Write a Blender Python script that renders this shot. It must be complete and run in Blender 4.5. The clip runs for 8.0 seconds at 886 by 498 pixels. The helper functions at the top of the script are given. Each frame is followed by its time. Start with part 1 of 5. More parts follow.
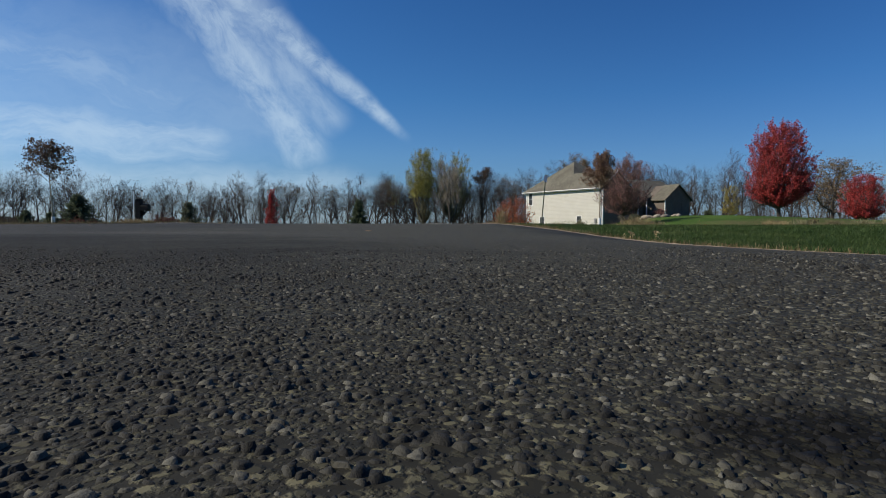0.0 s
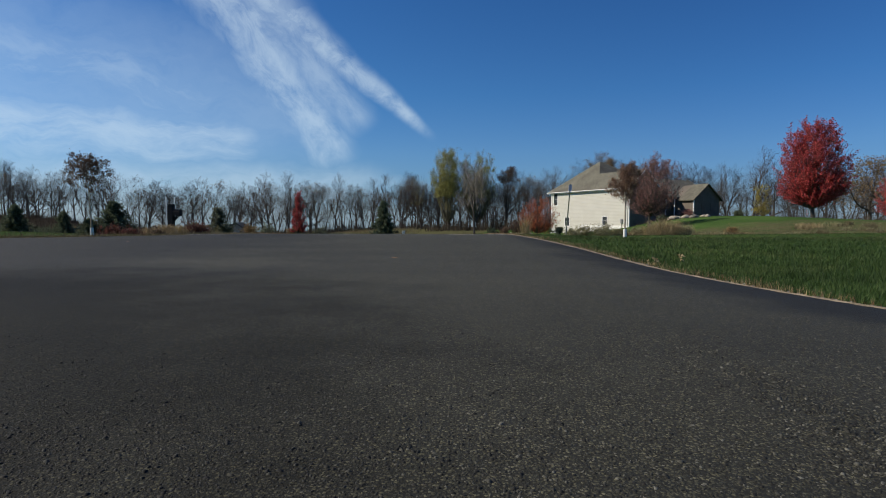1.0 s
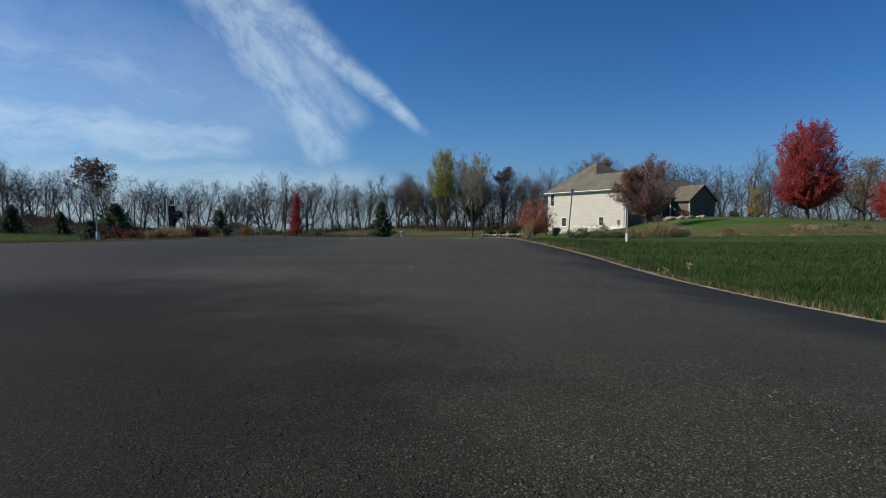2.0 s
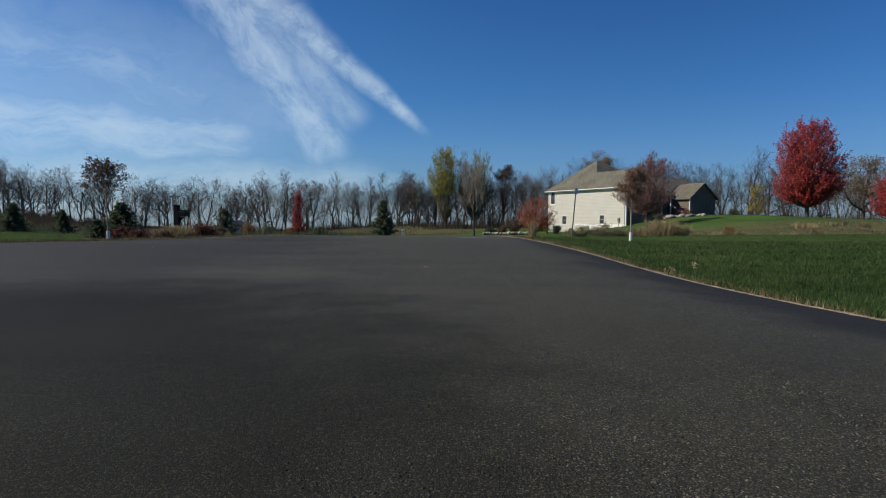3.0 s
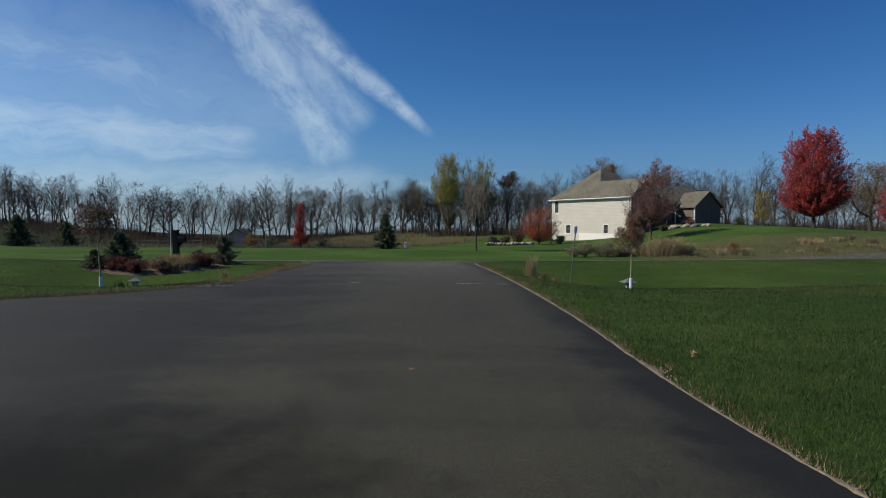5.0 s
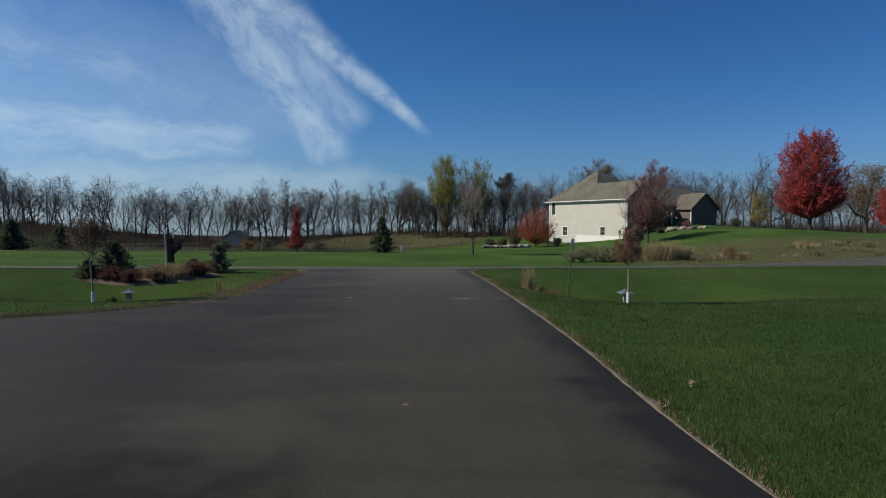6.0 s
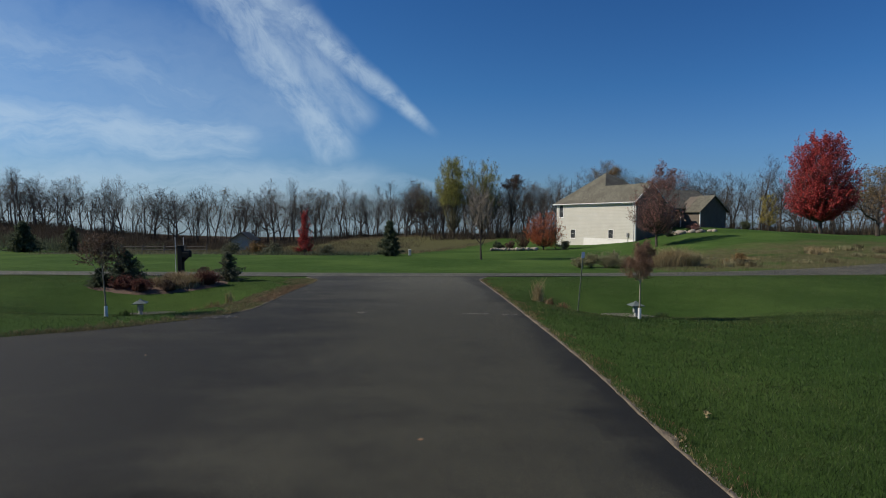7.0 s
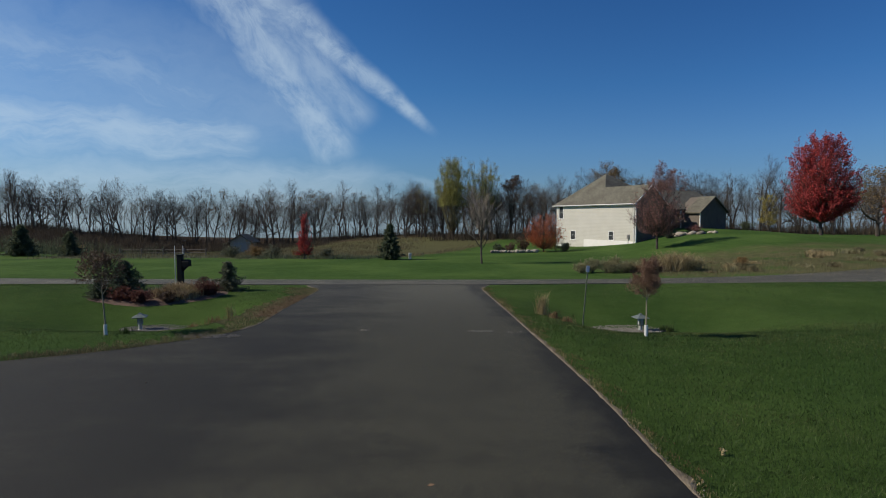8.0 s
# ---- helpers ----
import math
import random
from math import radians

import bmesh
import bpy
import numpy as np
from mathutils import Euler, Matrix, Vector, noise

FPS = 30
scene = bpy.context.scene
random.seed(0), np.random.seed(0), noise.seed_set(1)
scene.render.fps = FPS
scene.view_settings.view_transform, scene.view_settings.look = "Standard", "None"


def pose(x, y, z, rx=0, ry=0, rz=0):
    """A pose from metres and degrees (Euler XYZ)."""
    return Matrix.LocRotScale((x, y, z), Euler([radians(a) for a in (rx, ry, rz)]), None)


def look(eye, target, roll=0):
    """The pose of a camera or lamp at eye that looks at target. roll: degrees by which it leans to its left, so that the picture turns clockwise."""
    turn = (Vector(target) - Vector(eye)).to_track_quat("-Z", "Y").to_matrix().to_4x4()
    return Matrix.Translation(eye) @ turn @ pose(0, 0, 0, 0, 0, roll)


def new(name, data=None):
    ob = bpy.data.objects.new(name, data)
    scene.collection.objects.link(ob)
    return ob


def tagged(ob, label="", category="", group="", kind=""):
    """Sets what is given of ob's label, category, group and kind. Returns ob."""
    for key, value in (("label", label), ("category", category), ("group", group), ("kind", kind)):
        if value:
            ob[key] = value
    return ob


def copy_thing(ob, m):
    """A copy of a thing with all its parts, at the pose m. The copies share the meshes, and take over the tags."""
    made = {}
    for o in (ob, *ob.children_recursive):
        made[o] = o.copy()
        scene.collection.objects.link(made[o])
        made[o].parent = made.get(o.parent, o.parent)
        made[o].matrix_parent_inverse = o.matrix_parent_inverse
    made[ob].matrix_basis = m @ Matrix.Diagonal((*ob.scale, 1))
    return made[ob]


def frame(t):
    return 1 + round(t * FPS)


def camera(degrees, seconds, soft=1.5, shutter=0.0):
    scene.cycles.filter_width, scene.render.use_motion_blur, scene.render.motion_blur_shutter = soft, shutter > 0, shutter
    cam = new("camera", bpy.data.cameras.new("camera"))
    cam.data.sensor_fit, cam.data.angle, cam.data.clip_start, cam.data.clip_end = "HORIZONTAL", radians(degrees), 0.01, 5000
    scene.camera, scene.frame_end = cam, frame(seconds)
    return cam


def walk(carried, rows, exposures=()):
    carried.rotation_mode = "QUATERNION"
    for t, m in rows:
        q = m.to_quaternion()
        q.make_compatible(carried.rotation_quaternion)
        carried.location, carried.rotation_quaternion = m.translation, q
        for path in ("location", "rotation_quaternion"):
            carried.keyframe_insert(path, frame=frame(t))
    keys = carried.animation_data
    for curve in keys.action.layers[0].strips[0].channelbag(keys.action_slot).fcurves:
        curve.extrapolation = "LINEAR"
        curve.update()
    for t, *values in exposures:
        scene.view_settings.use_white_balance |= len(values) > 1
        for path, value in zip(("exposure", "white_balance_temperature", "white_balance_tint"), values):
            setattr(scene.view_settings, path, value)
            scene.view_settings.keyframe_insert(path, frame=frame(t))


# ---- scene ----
cam = camera(77.8, 8.0, soft=1.0)

# seconds, x, y, z, yaw to the left, pitch, roll
PATH = [
    (0.0, 0.115, 0.170, 0.100, -0.75, -2.71, 0.04),
    (0.1, 0.115, 0.170, 0.100, -0.53, -2.71, 0.04),
    (0.2, 0.117, 0.170, 0.106, 0.02, -2.72, 0.02),
    (0.3, 0.124, 0.167, 0.130, 0.54, -2.76, 0.00),
    (0.4, 0.133, 0.163, 0.170, 1.22, -2.81, -0.02),
    (0.5, 0.140, 0.159, 0.213, 1.70, -2.85, -0.04),
    (1.0, 0.111, 0.049, 0.461, 1.78, -2.93, 0.05),
    (1.5, 0.005, 0.014, 0.572, 1.40, -2.90, 0.05),
    (3.0, -0.317, -0.309, 0.640, 1.27, -3.21, 0.11),
    (3.5, -0.243, -0.294, 0.917, 1.91, -3.08, 0.04),
    (4.0, -0.179, -0.231, 1.266, 1.63, -3.12, 0.06),
    (4.5, -0.127, -0.092, 1.603, 1.88, -3.07, 0.01),
    (6.0, -0.065, 0.179, 2.289, 1.46, -3.15, -0.11),
    (6.5, -0.127, 0.198, 2.493, 1.84, -3.13, -0.16),
    (7.0, -0.173, 0.209, 2.719, 2.16, -3.19, -0.05),
    (7.5, -0.265, 0.265, 2.961, 2.41, -3.32, -0.22),
    (8.0, -0.317, 0.428, 3.201, 2.05, -3.33, -0.24),
]


def aimed(x, y, z, yaw, pitch, roll):
    a, p = radians(yaw), radians(pitch)
    way = Vector((-math.sin(a) * math.cos(p), math.cos(a) * math.cos(p), math.sin(p)))
    return look((x, y, z), Vector((x, y, z)) + way * 10, roll)


walk(cam, [(r[0], aimed(*r[1:])) for r in PATH], [(0.0, 0.12), (3.0, 0.10), (4.0, 0.03), (6.0, -0.03), (8.0, -0.06)])

# ---- light ----
SUN_ELEVATION, SUN_AZIMUTH = radians(36), radians(-93)  # azimuth from +y towards +x
to_sun = Vector((math.sin(SUN_AZIMUTH) * math.cos(SUN_ELEVATION), math.cos(SUN_AZIMUTH) * math.cos(SUN_ELEVATION), math.sin(SUN_ELEVATION)))
sun_data = bpy.data.lights.new("sun", "SUN")
sun_data.energy, sun_data.angle, sun_data.color = 4.8, radians(0.55), (1.0, 0.90, 0.74)
sun = new("sun", sun_data)
sun.matrix_world = look(to_sun * 100, (0, 0, 0))
scene.view_settings.exposure = 0.0


class Nodes:
    """Short hand for building node trees."""

    def __init__(self, tree):
        self.tree = tree
        tree.nodes.clear()

    def add(self, kind, inputs=None):
        n = self.tree.nodes.new(kind)
        for k, v in (inputs or {}).items():
            if isinstance(v, bpy.types.NodeSocket):
                self.tree.links.new(v, n.inputs[k])
            else:
                n.inputs[k].default_value = v
        return n

    def math(self, op, a, b=0.0, c=0.0, clamp=False):
        o = self.add("ShaderNodeMath", {0: a, 1: b, 2: c})
        o.operation, o.use_clamp = op, clamp
        return o.outputs[0]

    def smooth(self, v, lo, hi, a=0.0, b=1.0):
        o = self.add("ShaderNodeMapRange")
        o.interpolation_type = "SMOOTHSTEP"
        self.tree.links.new(v, o.inputs["Value"])
        for k, w in (("From Min", lo), ("From Max", hi), ("To Min", a), ("To Max", b)):
            o.inputs[k].default_value = w
        return o.outputs[0]

    def noise(self, vec, scale, detail=3.0, rough=0.55, dist=0.0):
        return self.add("ShaderNodeTexNoise", {"Vector": vec, "Scale": scale, "Detail": detail, "Roughness": rough, "Distortion": dist}).outputs["Fac"]

    def mix(self, fac, a, b, blend="MIX"):
        o = self.tree.nodes.new("ShaderNodeMix")
        o.data_type, o.blend_type = "RGBA", blend
        for k, v in ((0, fac), (6, a), (7, b)):
            if isinstance(v, bpy.types.NodeSocket):
                self.tree.links.new(v, o.inputs[k])
            else:
                o.inputs[k].default_value = v
        return o.outputs[2]

    def ramp(self, fac, stops):
        n = self.add("ShaderNodeValToRGB", {0: fac})
        while len(n.color_ramp.elements) < len(stops):
            n.color_ramp.elements.new(0.5)
        for e, (p, c) in zip(n.color_ramp.elements, stops):
            e.position, e.color = p, (*c, 1)
        return n.outputs[0]


def make_world():
    w = bpy.data.worlds.new("sky")
    scene.world = w
    w.use_nodes = True
    n = Nodes(w.node_tree)
    sky = n.add("ShaderNodeTexSky")
    sky.sky_type, sky.sun_disc, sky.sun_elevation, sky.sun_rotation = "NISHITA", False, SUN_ELEVATION, SUN_AZIMUTH
    sky.altitude, sky.air_density, sky.dust_density, sky.ozone_density = 300.0, 1.0, 0.4, 2.0
    d = n.add("ShaderNodeTexCoord").outputs["Generated"]
    s = n.add("ShaderNodeSeparateXYZ", {0: d})
    # just under the level line the haze of the distance goes on as sky
    up = n.math("MAXIMUM", s.outputs[2], 0.012)
    n.tree.links.new(n.add("ShaderNodeCombineXYZ", {0: s.outputs[0], 1: s.outputs[1], 2: up}).outputs[0], sky.inputs["Vector"])
    clear = n.ramp(up, [(0.0, (0.40, 0.54, 0.86)), (0.06, (0.37, 0.57, 0.86)), (0.12, (0.36, 0.61, 0.91)), (0.22, (0.265, 0.585, 0.92)), (0.45, (0.20, 0.515, 0.90)), (1.0, (0.4, 0.68, 1.0))])
    clear = n.mix(n.smooth(s.outputs[0], -0.15, 0.65), clear, n.mix(1.0, clear, (0.80, 0.84, 0.90, 1), "MULTIPLY"))
    blue = n.mix(1.0, sky.outputs[0], clear, "MULTIPLY")
    ahead = n.math("MAXIMUM", s.outputs[1], 0.02)
    u = n.math("DIVIDE", s.outputs[0], ahead)
    v = n.math("DIVIDE", s.outputs[2], ahead)
    uv = n.add("ShaderNodeCombineXYZ", {0: u, 1: v}).outputs[0]
    facing = n.smooth(s.outputs[1], 0.05, 0.3)
    warp = n.math("SUBTRACT", n.noise(uv, 5.0, 4.0, 0.6), 0.5)

    def streak(u0, v0, u1, v1, w0, w1, stretch, warped, soft=0.25):
        """A cirrus streak from one end to the other, with its half widths there."""
        length = math.hypot(u1 - u0, v1 - v0)
        du, dv = (u1 - u0) / length, (v1 - v0) / length
        a = n.math("SUBTRACT", u, u0)
        b = n.math("SUBTRACT", v, v0)
        along = n.math("ADD", n.math("MULTIPLY", a, du), n.math("MULTIPLY", b, dv))
        across = n.math("SUBTRACT", n.math("MULTIPLY", a, -dv), n.math("MULTIPLY", b, -du))
        across = n.math("MULTIPLY_ADD", warp, warped, across)
        f = n.math("DIVIDE", along, length)
        half = n.math("MULTIPLY_ADD", f, w1 - w0, w0)
        off = n.math("DIVIDE", n.math("ABSOLUTE", across), n.math("MAXIMUM", half, 0.002))
        body = n.smooth(off, 1.0, 0.1)
        ends = n.math("MULTIPLY", n.smooth(f, 0.0, 0.12), n.smooth(f, 1.15, 0.9))
        grain = n.add("ShaderNodeCombineXYZ", {0: n.math("MULTIPLY", along, stretch), 1: across}).outputs[0]
        wisps = n.smooth(n.noise(grain, 26.0, 6.0, 0.65, 0.4), soft, 0.72)
        return n.math("MULTIPLY", n.math("MULTIPLY", body, ends), wisps)

    main = streak(-0.040, 0.145, -0.422, 0.463, 0.011, 0.064, 0.8, 0.035, 0.12)
    wing = streak(-0.212, 0.082, -0.465, 0.475, 0.050, 0.125, 0.5, 0.06, 0.10)
    fill = streak(-0.17, 0.150, -0.40, 0.46, 0.05, 0.090, 0.4, 0.05, 0.05)
    veil = streak(-0.33, 0.140, -1.05, 0.190, 0.060, 0.110, 0.2, 0.10, 0.05)
    haze = streak(-0.10, 0.050, -1.05, 0.080, 0.045, 0.130, 0.2, 0.10, 0.0)
    high = streak(-0.40, 0.200, -1.05, 0.380, 0.05, 0.15, 0.25, 0.10, 0.1)
    low = streak(-0.02, 0.055, -0.40, 0.085, 0.015, 0.035, 0.3, 0.05)
    wash = streak(-0.16, 0.16, -1.15, 0.33, 0.08, 0.44, 0.3, 0.16, -0.4)
    cover = n.math("MULTIPLY", main, 0.55)
    for layer, amount in ((wing, 0.55), (fill, 0.42), (veil, 0.54), (haze, 0.40), (high, 0.34), (low, 0.30), (wash, 0.23)):
        cover = n.math("MAXIMUM", cover, n.math("MULTIPLY", layer, amount))
    cover = n.math("MULTIPLY", cover, facing)
    col = n.mix(cover, blue, (6.0, 7.4, 8.5, 1))
    bg = n.add("ShaderNodeBackground", {"Color": col, "Strength": 0.096})
    n.tree.links.new(bg.outputs[0], n.add("ShaderNodeOutputWorld").inputs[0])


make_world()


# ---- materials ----
def material(name, build):
    m = bpy.data.materials.new(name)
    m.use_nodes = True
    n = Nodes(m.node_tree)
    b = n.add("ShaderNodeBsdfPrincipled")
    out = n.add("ShaderNodeOutputMaterial")
    n.tree.links.new(b.outputs[0], out.inputs[0])
    pos = n.add("ShaderNodeNewGeometry").outputs["Position"]
    build(n, b, pos)
    return m


def bump(n, b, height, strength, distance):
    o = n.add("ShaderNodeBump", {"Height": height, "Strength": strength, "Distance": distance}).outputs[0]
    n.tree.links.new(o, b.inputs["Normal"])


def plain(name, dark, light, rough=0.7, scale=4.0, fine=60.0, relief=0.15, metal=0.0, depth=0.004, spec=0.5, random_value=0.0):
    """A surface with blotches and grain between two colours."""

    def build(n, b, pos):
        big, small = n.noise(pos, scale, 4.0), n.noise(pos, fine, 3.0)
        f = n.math("MULTIPLY_ADD", small, 0.5, n.math("MULTIPLY", big, 0.55))
        if random_value:
            r = n.add("ShaderNodeObjectInfo").outputs["Random"]
            f = n.math("MULTIPLY_ADD", n.math("SUBTRACT", r, 0.5), random_value, f)
        n.tree.links.new(n.ramp(f, [(0.3, dark), (0.75, light)]), b.inputs["Base Color"])
        b.inputs["Roughness"].default_value, b.inputs["Metallic"].default_value = rough, metal
        b.inputs["Specular IOR Level"].default_value = spec
        bump(n, b, small, relief, depth)

    return material(name, build)


def foliage(name, dark, light, rough=0.6, thin=0.25):
    """Leaves: each its own shade, a little light through them."""

    def build(n, b, pos):
        r = n.add("ShaderNodeNewGeometry").outputs["Random Per Island"]
        big = n.noise(pos, 0.9, 2.0)
        f = n.math("MULTIPLY_ADD", r, 0.6, n.math("MULTIPLY", big, 0.4))
        c = n.ramp(f, [(0.15, dark), (0.85, light)])
        n.tree.links.new(c, b.inputs["Base Color"])
        b.inputs["Roughness"].default_value = rough
        b.inputs["Specular IOR Level"].default_value = 0.25
        t = n.add("ShaderNodeBsdfTranslucent", {"Color": c})
        m = n.add("ShaderNodeMixShader", {0: thin, 1: b.outputs[0], 2: t.outputs[0]})
        out = [x for x in n.tree.nodes if x.bl_idname == "ShaderNodeOutputMaterial"][0]
        n.tree.links.new(m.outputs[0], out.inputs[0])

    return material(name, build)


# ---- tools for meshes ----
class Geo:
    """Vertices and faces of one mesh."""

    def __init__(self):
        self.v, self.f = [], []

    def add(self, verts, faces):
        k = len(self.v)
        self.v.extend(verts)
        self.f.extend([tuple(i + k for i in f) for f in faces])
        return self

    def box(self, x0, x1, y0, y1, z0, z1, chamfer=0.0, m=None):
        c = chamfer
        if c <= 0:
            pts = [Vector((x, y, z)) for z in (z0, z1) for y in (y0, y1) for x in (x0, x1)]
            faces = [(0, 2, 3, 1), (4, 5, 7, 6), (0, 1, 5, 4), (2, 6, 7, 3), (0, 4, 6, 2), (1, 3, 7, 5)]
        else:
            ring = lambda e, z: [Vector(p) for p in ((x0 + e, y0, z), (x1 - e, y0, z), (x1, y0 + e, z), (x1, y1 - e, z), (x1 - e, y1, z), (x0 + e, y1, z), (x0, y1 - e, z), (x0, y0 + e, z))]
            inner = lambda z: [Vector(p) for p in ((x0 + 2 * c, y0 + c, z), (x1 - 2 * c, y0 + c, z), (x1 - c, y0 + 2 * c, z), (x1 - c, y1 - 2 * c, z), (x1 - 2 * c, y1 - c, z), (x0 + 2 * c, y1 - c, z), (x0 + c, y1 - 2 * c, z), (x0 + c, y0 + 2 * c, z))]
            pts = inner(z0) + ring(c, z0 + c) + ring(c, z1 - c) + inner(z1)
            faces = [tuple(range(7, -1, -1)), tuple(range(24, 32))]
            faces += [(8 * r + i, 8 * r + (i + 1) % 8, 8 * r + 8 + (i + 1) % 8, 8 * r + 8 + i) for r in range(3) for i in range(8)]
        if m is not None:
            pts = [m @ p for p in pts]
        return self.add(pts, faces)

    def tube(self, path, radii, sides=8, caps=True):
        """A round bar along points, with a radius at each."""
        path = [Vector(p) for p in path]
        rings = []
        side = None
        for i, p in enumerate(path):
            way = (path[min(i + 1, len(path) - 1)] - path[max(i - 1, 0)])
            way = way.normalized() if way.length > 1e-9 else Vector((0, 0, 1))
            if side is None:
                side = way.orthogonal().normalized()
            side = (side - way * side.dot(way))
            side = side.normalized() if side.length > 1e-6 else way.orthogonal().normalized()
            other = way.cross(side)
            rings.append([p + (side * math.cos(a) + other * math.sin(a)) * radii[i] for a in (2 * math.pi * k / sides for k in range(sides))])
        faces = [(r * sides + k, r * sides + (k + 1) % sides, (r + 1) * sides + (k + 1) % sides, (r + 1) * sides + k) for r in range(len(path) - 1) for k in range(sides)]
        if caps:
            faces += [tuple(range(sides - 1, -1, -1)), tuple((len(path) - 1) * sides + k for k in range(sides))]
        return self.add([p for r in rings for p in r], faces)

    def lathe(self, profile, sides=12, at=(0, 0, 0)):
        return self.tube([(at[0], at[1], at[2] + z) for _, z in profile], [max(r, 1e-4) for r, _ in profile], sides)

    def prism(self, outline, low, high):
        """A slab over an outline; low and high give each corner's heights."""
        k = len(outline)
        pts = [Vector((x, y, low(x, y))) for x, y in outline] + [Vector((x, y, high(x, y))) for x, y in outline]
        return self.add(pts, [tuple(range(k - 1, -1, -1)), tuple(range(k, 2 * k))] + [(i, (i + 1) % k, k + (i + 1) % k, k + i) for i in range(k)])

    def rock(self, at, size, seed, squash=0.7):
        r = random.Random(seed)
        bm = bmesh.new()
        bmesh.ops.create_icosphere(bm, subdivisions=2, radius=1.0)
        o = Vector((r.uniform(-50, 50), r.uniform(-50, 50), 0))
        sx, sy = r.uniform(0.8, 1.35), r.uniform(0.75, 1.1)
        a = r.uniform(0, 6.28)
        pts = []
        for v in bm.verts:
            q = v.co * (1 + 0.38 * noise.noise(v.co * 1.1 + o) + 0.12 * noise.noise(v.co * 3.1 + o))
            x, y, z = q.x * sx * size, q.y * sy * size, q.z * squash * size
            pts.append(Vector((at[0] + x * math.cos(a) - y * math.sin(a), at[1] + x * math.sin(a) + y * math.cos(a), at[2] + z)))
        faces = [tuple(v.index for v in f.verts) for f in bm.faces]
        bm.free()
        return self.add(pts, faces)

    def mesh(self, name, mat, smooth=False):
        me = bpy.data.meshes.new(name)
        me.from_pydata(self.v, [], self.f)
        me.materials.append(mat)
        if smooth:
            me.polygons.foreach_set("use_smooth", [True] * len(me.polygons))
        me.update()
        return me


def array_mesh(name, verts, faces, mat, smooth=False):
    me = bpy.data.meshes.new(name)
    me.from_pydata(verts.tolist(), [], faces.tolist())
    me.materials.append(mat)
    if smooth:
        me.polygons.foreach_set("use_smooth", [True] * len(me.polygons))
    me.update()
    return me


def part(name, geo, mat, parent, label="", smooth=False, kind=""):
    me = geo if isinstance(geo, bpy.types.Mesh) else geo.mesh(name, mat, smooth)
    ob = new(name, me)
    ob.parent = parent
    return tagged(ob, label, kind=kind)


def thing(name, m, label, category, group="", kind=""):
    ob = new(name)
    ob.empty_display_size = 0.2
    ob.matrix_basis = m
    return tagged(ob, label, category, group, kind)


# ---- lie of the land ----
def glide(v, stops):
    """A smooth curve through stops of (place, value)."""
    v = np.asarray(v, float)
    xs, ys = np.array(stops, float).T
    d = np.diff(ys) / np.diff(xs)
    s = np.r_[0.0, np.where(d[:-1] * d[1:] > 0, 2 * d[:-1] * d[1:] / (d[:-1] + d[1:] + 1e-12), 0.0), 0.0]
    i = np.clip(np.searchsorted(xs, v) - 1, 0, len(xs) - 2)
    h = xs[i + 1] - xs[i]
    t = np.clip((v - xs[i]) / h, 0, 1)
    return (2 * t**3 - 3 * t**2 + 1) * ys[i] + (t**3 - 2 * t**2 + t) * h * s[i] + (3 * t**2 - 2 * t**3) * ys[i + 1] + (t**3 - t**2) * h * s[i + 1]


PROFILE = [(-60, 0), (0, 0), (6, -0.02), (10, 0.02), (15, 0.07), (18, 0.02), (22, -0.1), (28.6, -0.4), (29.7, -0.43), (31, -0.62), (33, -0.76), (36, -0.82), (50, -1.0), (66, -1.4), (82, -1.75), (100, -1.6), (130, -1.0), (145, -1.2), (165, -2.6), (220, -8), (400, -24), (1500, -80), (4500, -215)]
HILL_Y = [(34, 0), (38, 0.25), (46, 0.9), (56, 1.9), (75, 2.9), (90, 3.2), (120, 1.6), (160, 0)]
HILL_X = [(3, 0), (11, 0.03), (17, 0.14), (22.6, 0.44), (25, 0.62), (29, 0.86), (36, 0.97), (41, 0.90), (47, 0.78), (60, 0.50), (100, 0.3), (180, 0.15)]


def drive_right(y):
    """The driveway's edge towards the house, and opposite it."""
    return glide(y, [(-30, 7.6), (1.5, 3.2), (3, 2.94), (6, 2.53), (10, 2.15), (15, 1.53), (18, 1.25), (23, 0.85), (27.5, 0.62), (29.6, 1.0)])


def drive_left(y):
    return glide(y, [(-30, -34), (4, -27), (9.6, -16.5), (11.9, -10.9), (12.8, -9.0), (13.8, -7.7), (14.9, -6.7), (16.2, -6.35), (19.5, -6.6), (23.4, -6.9), (27.0, -7.4), (29.6, -8.6)])


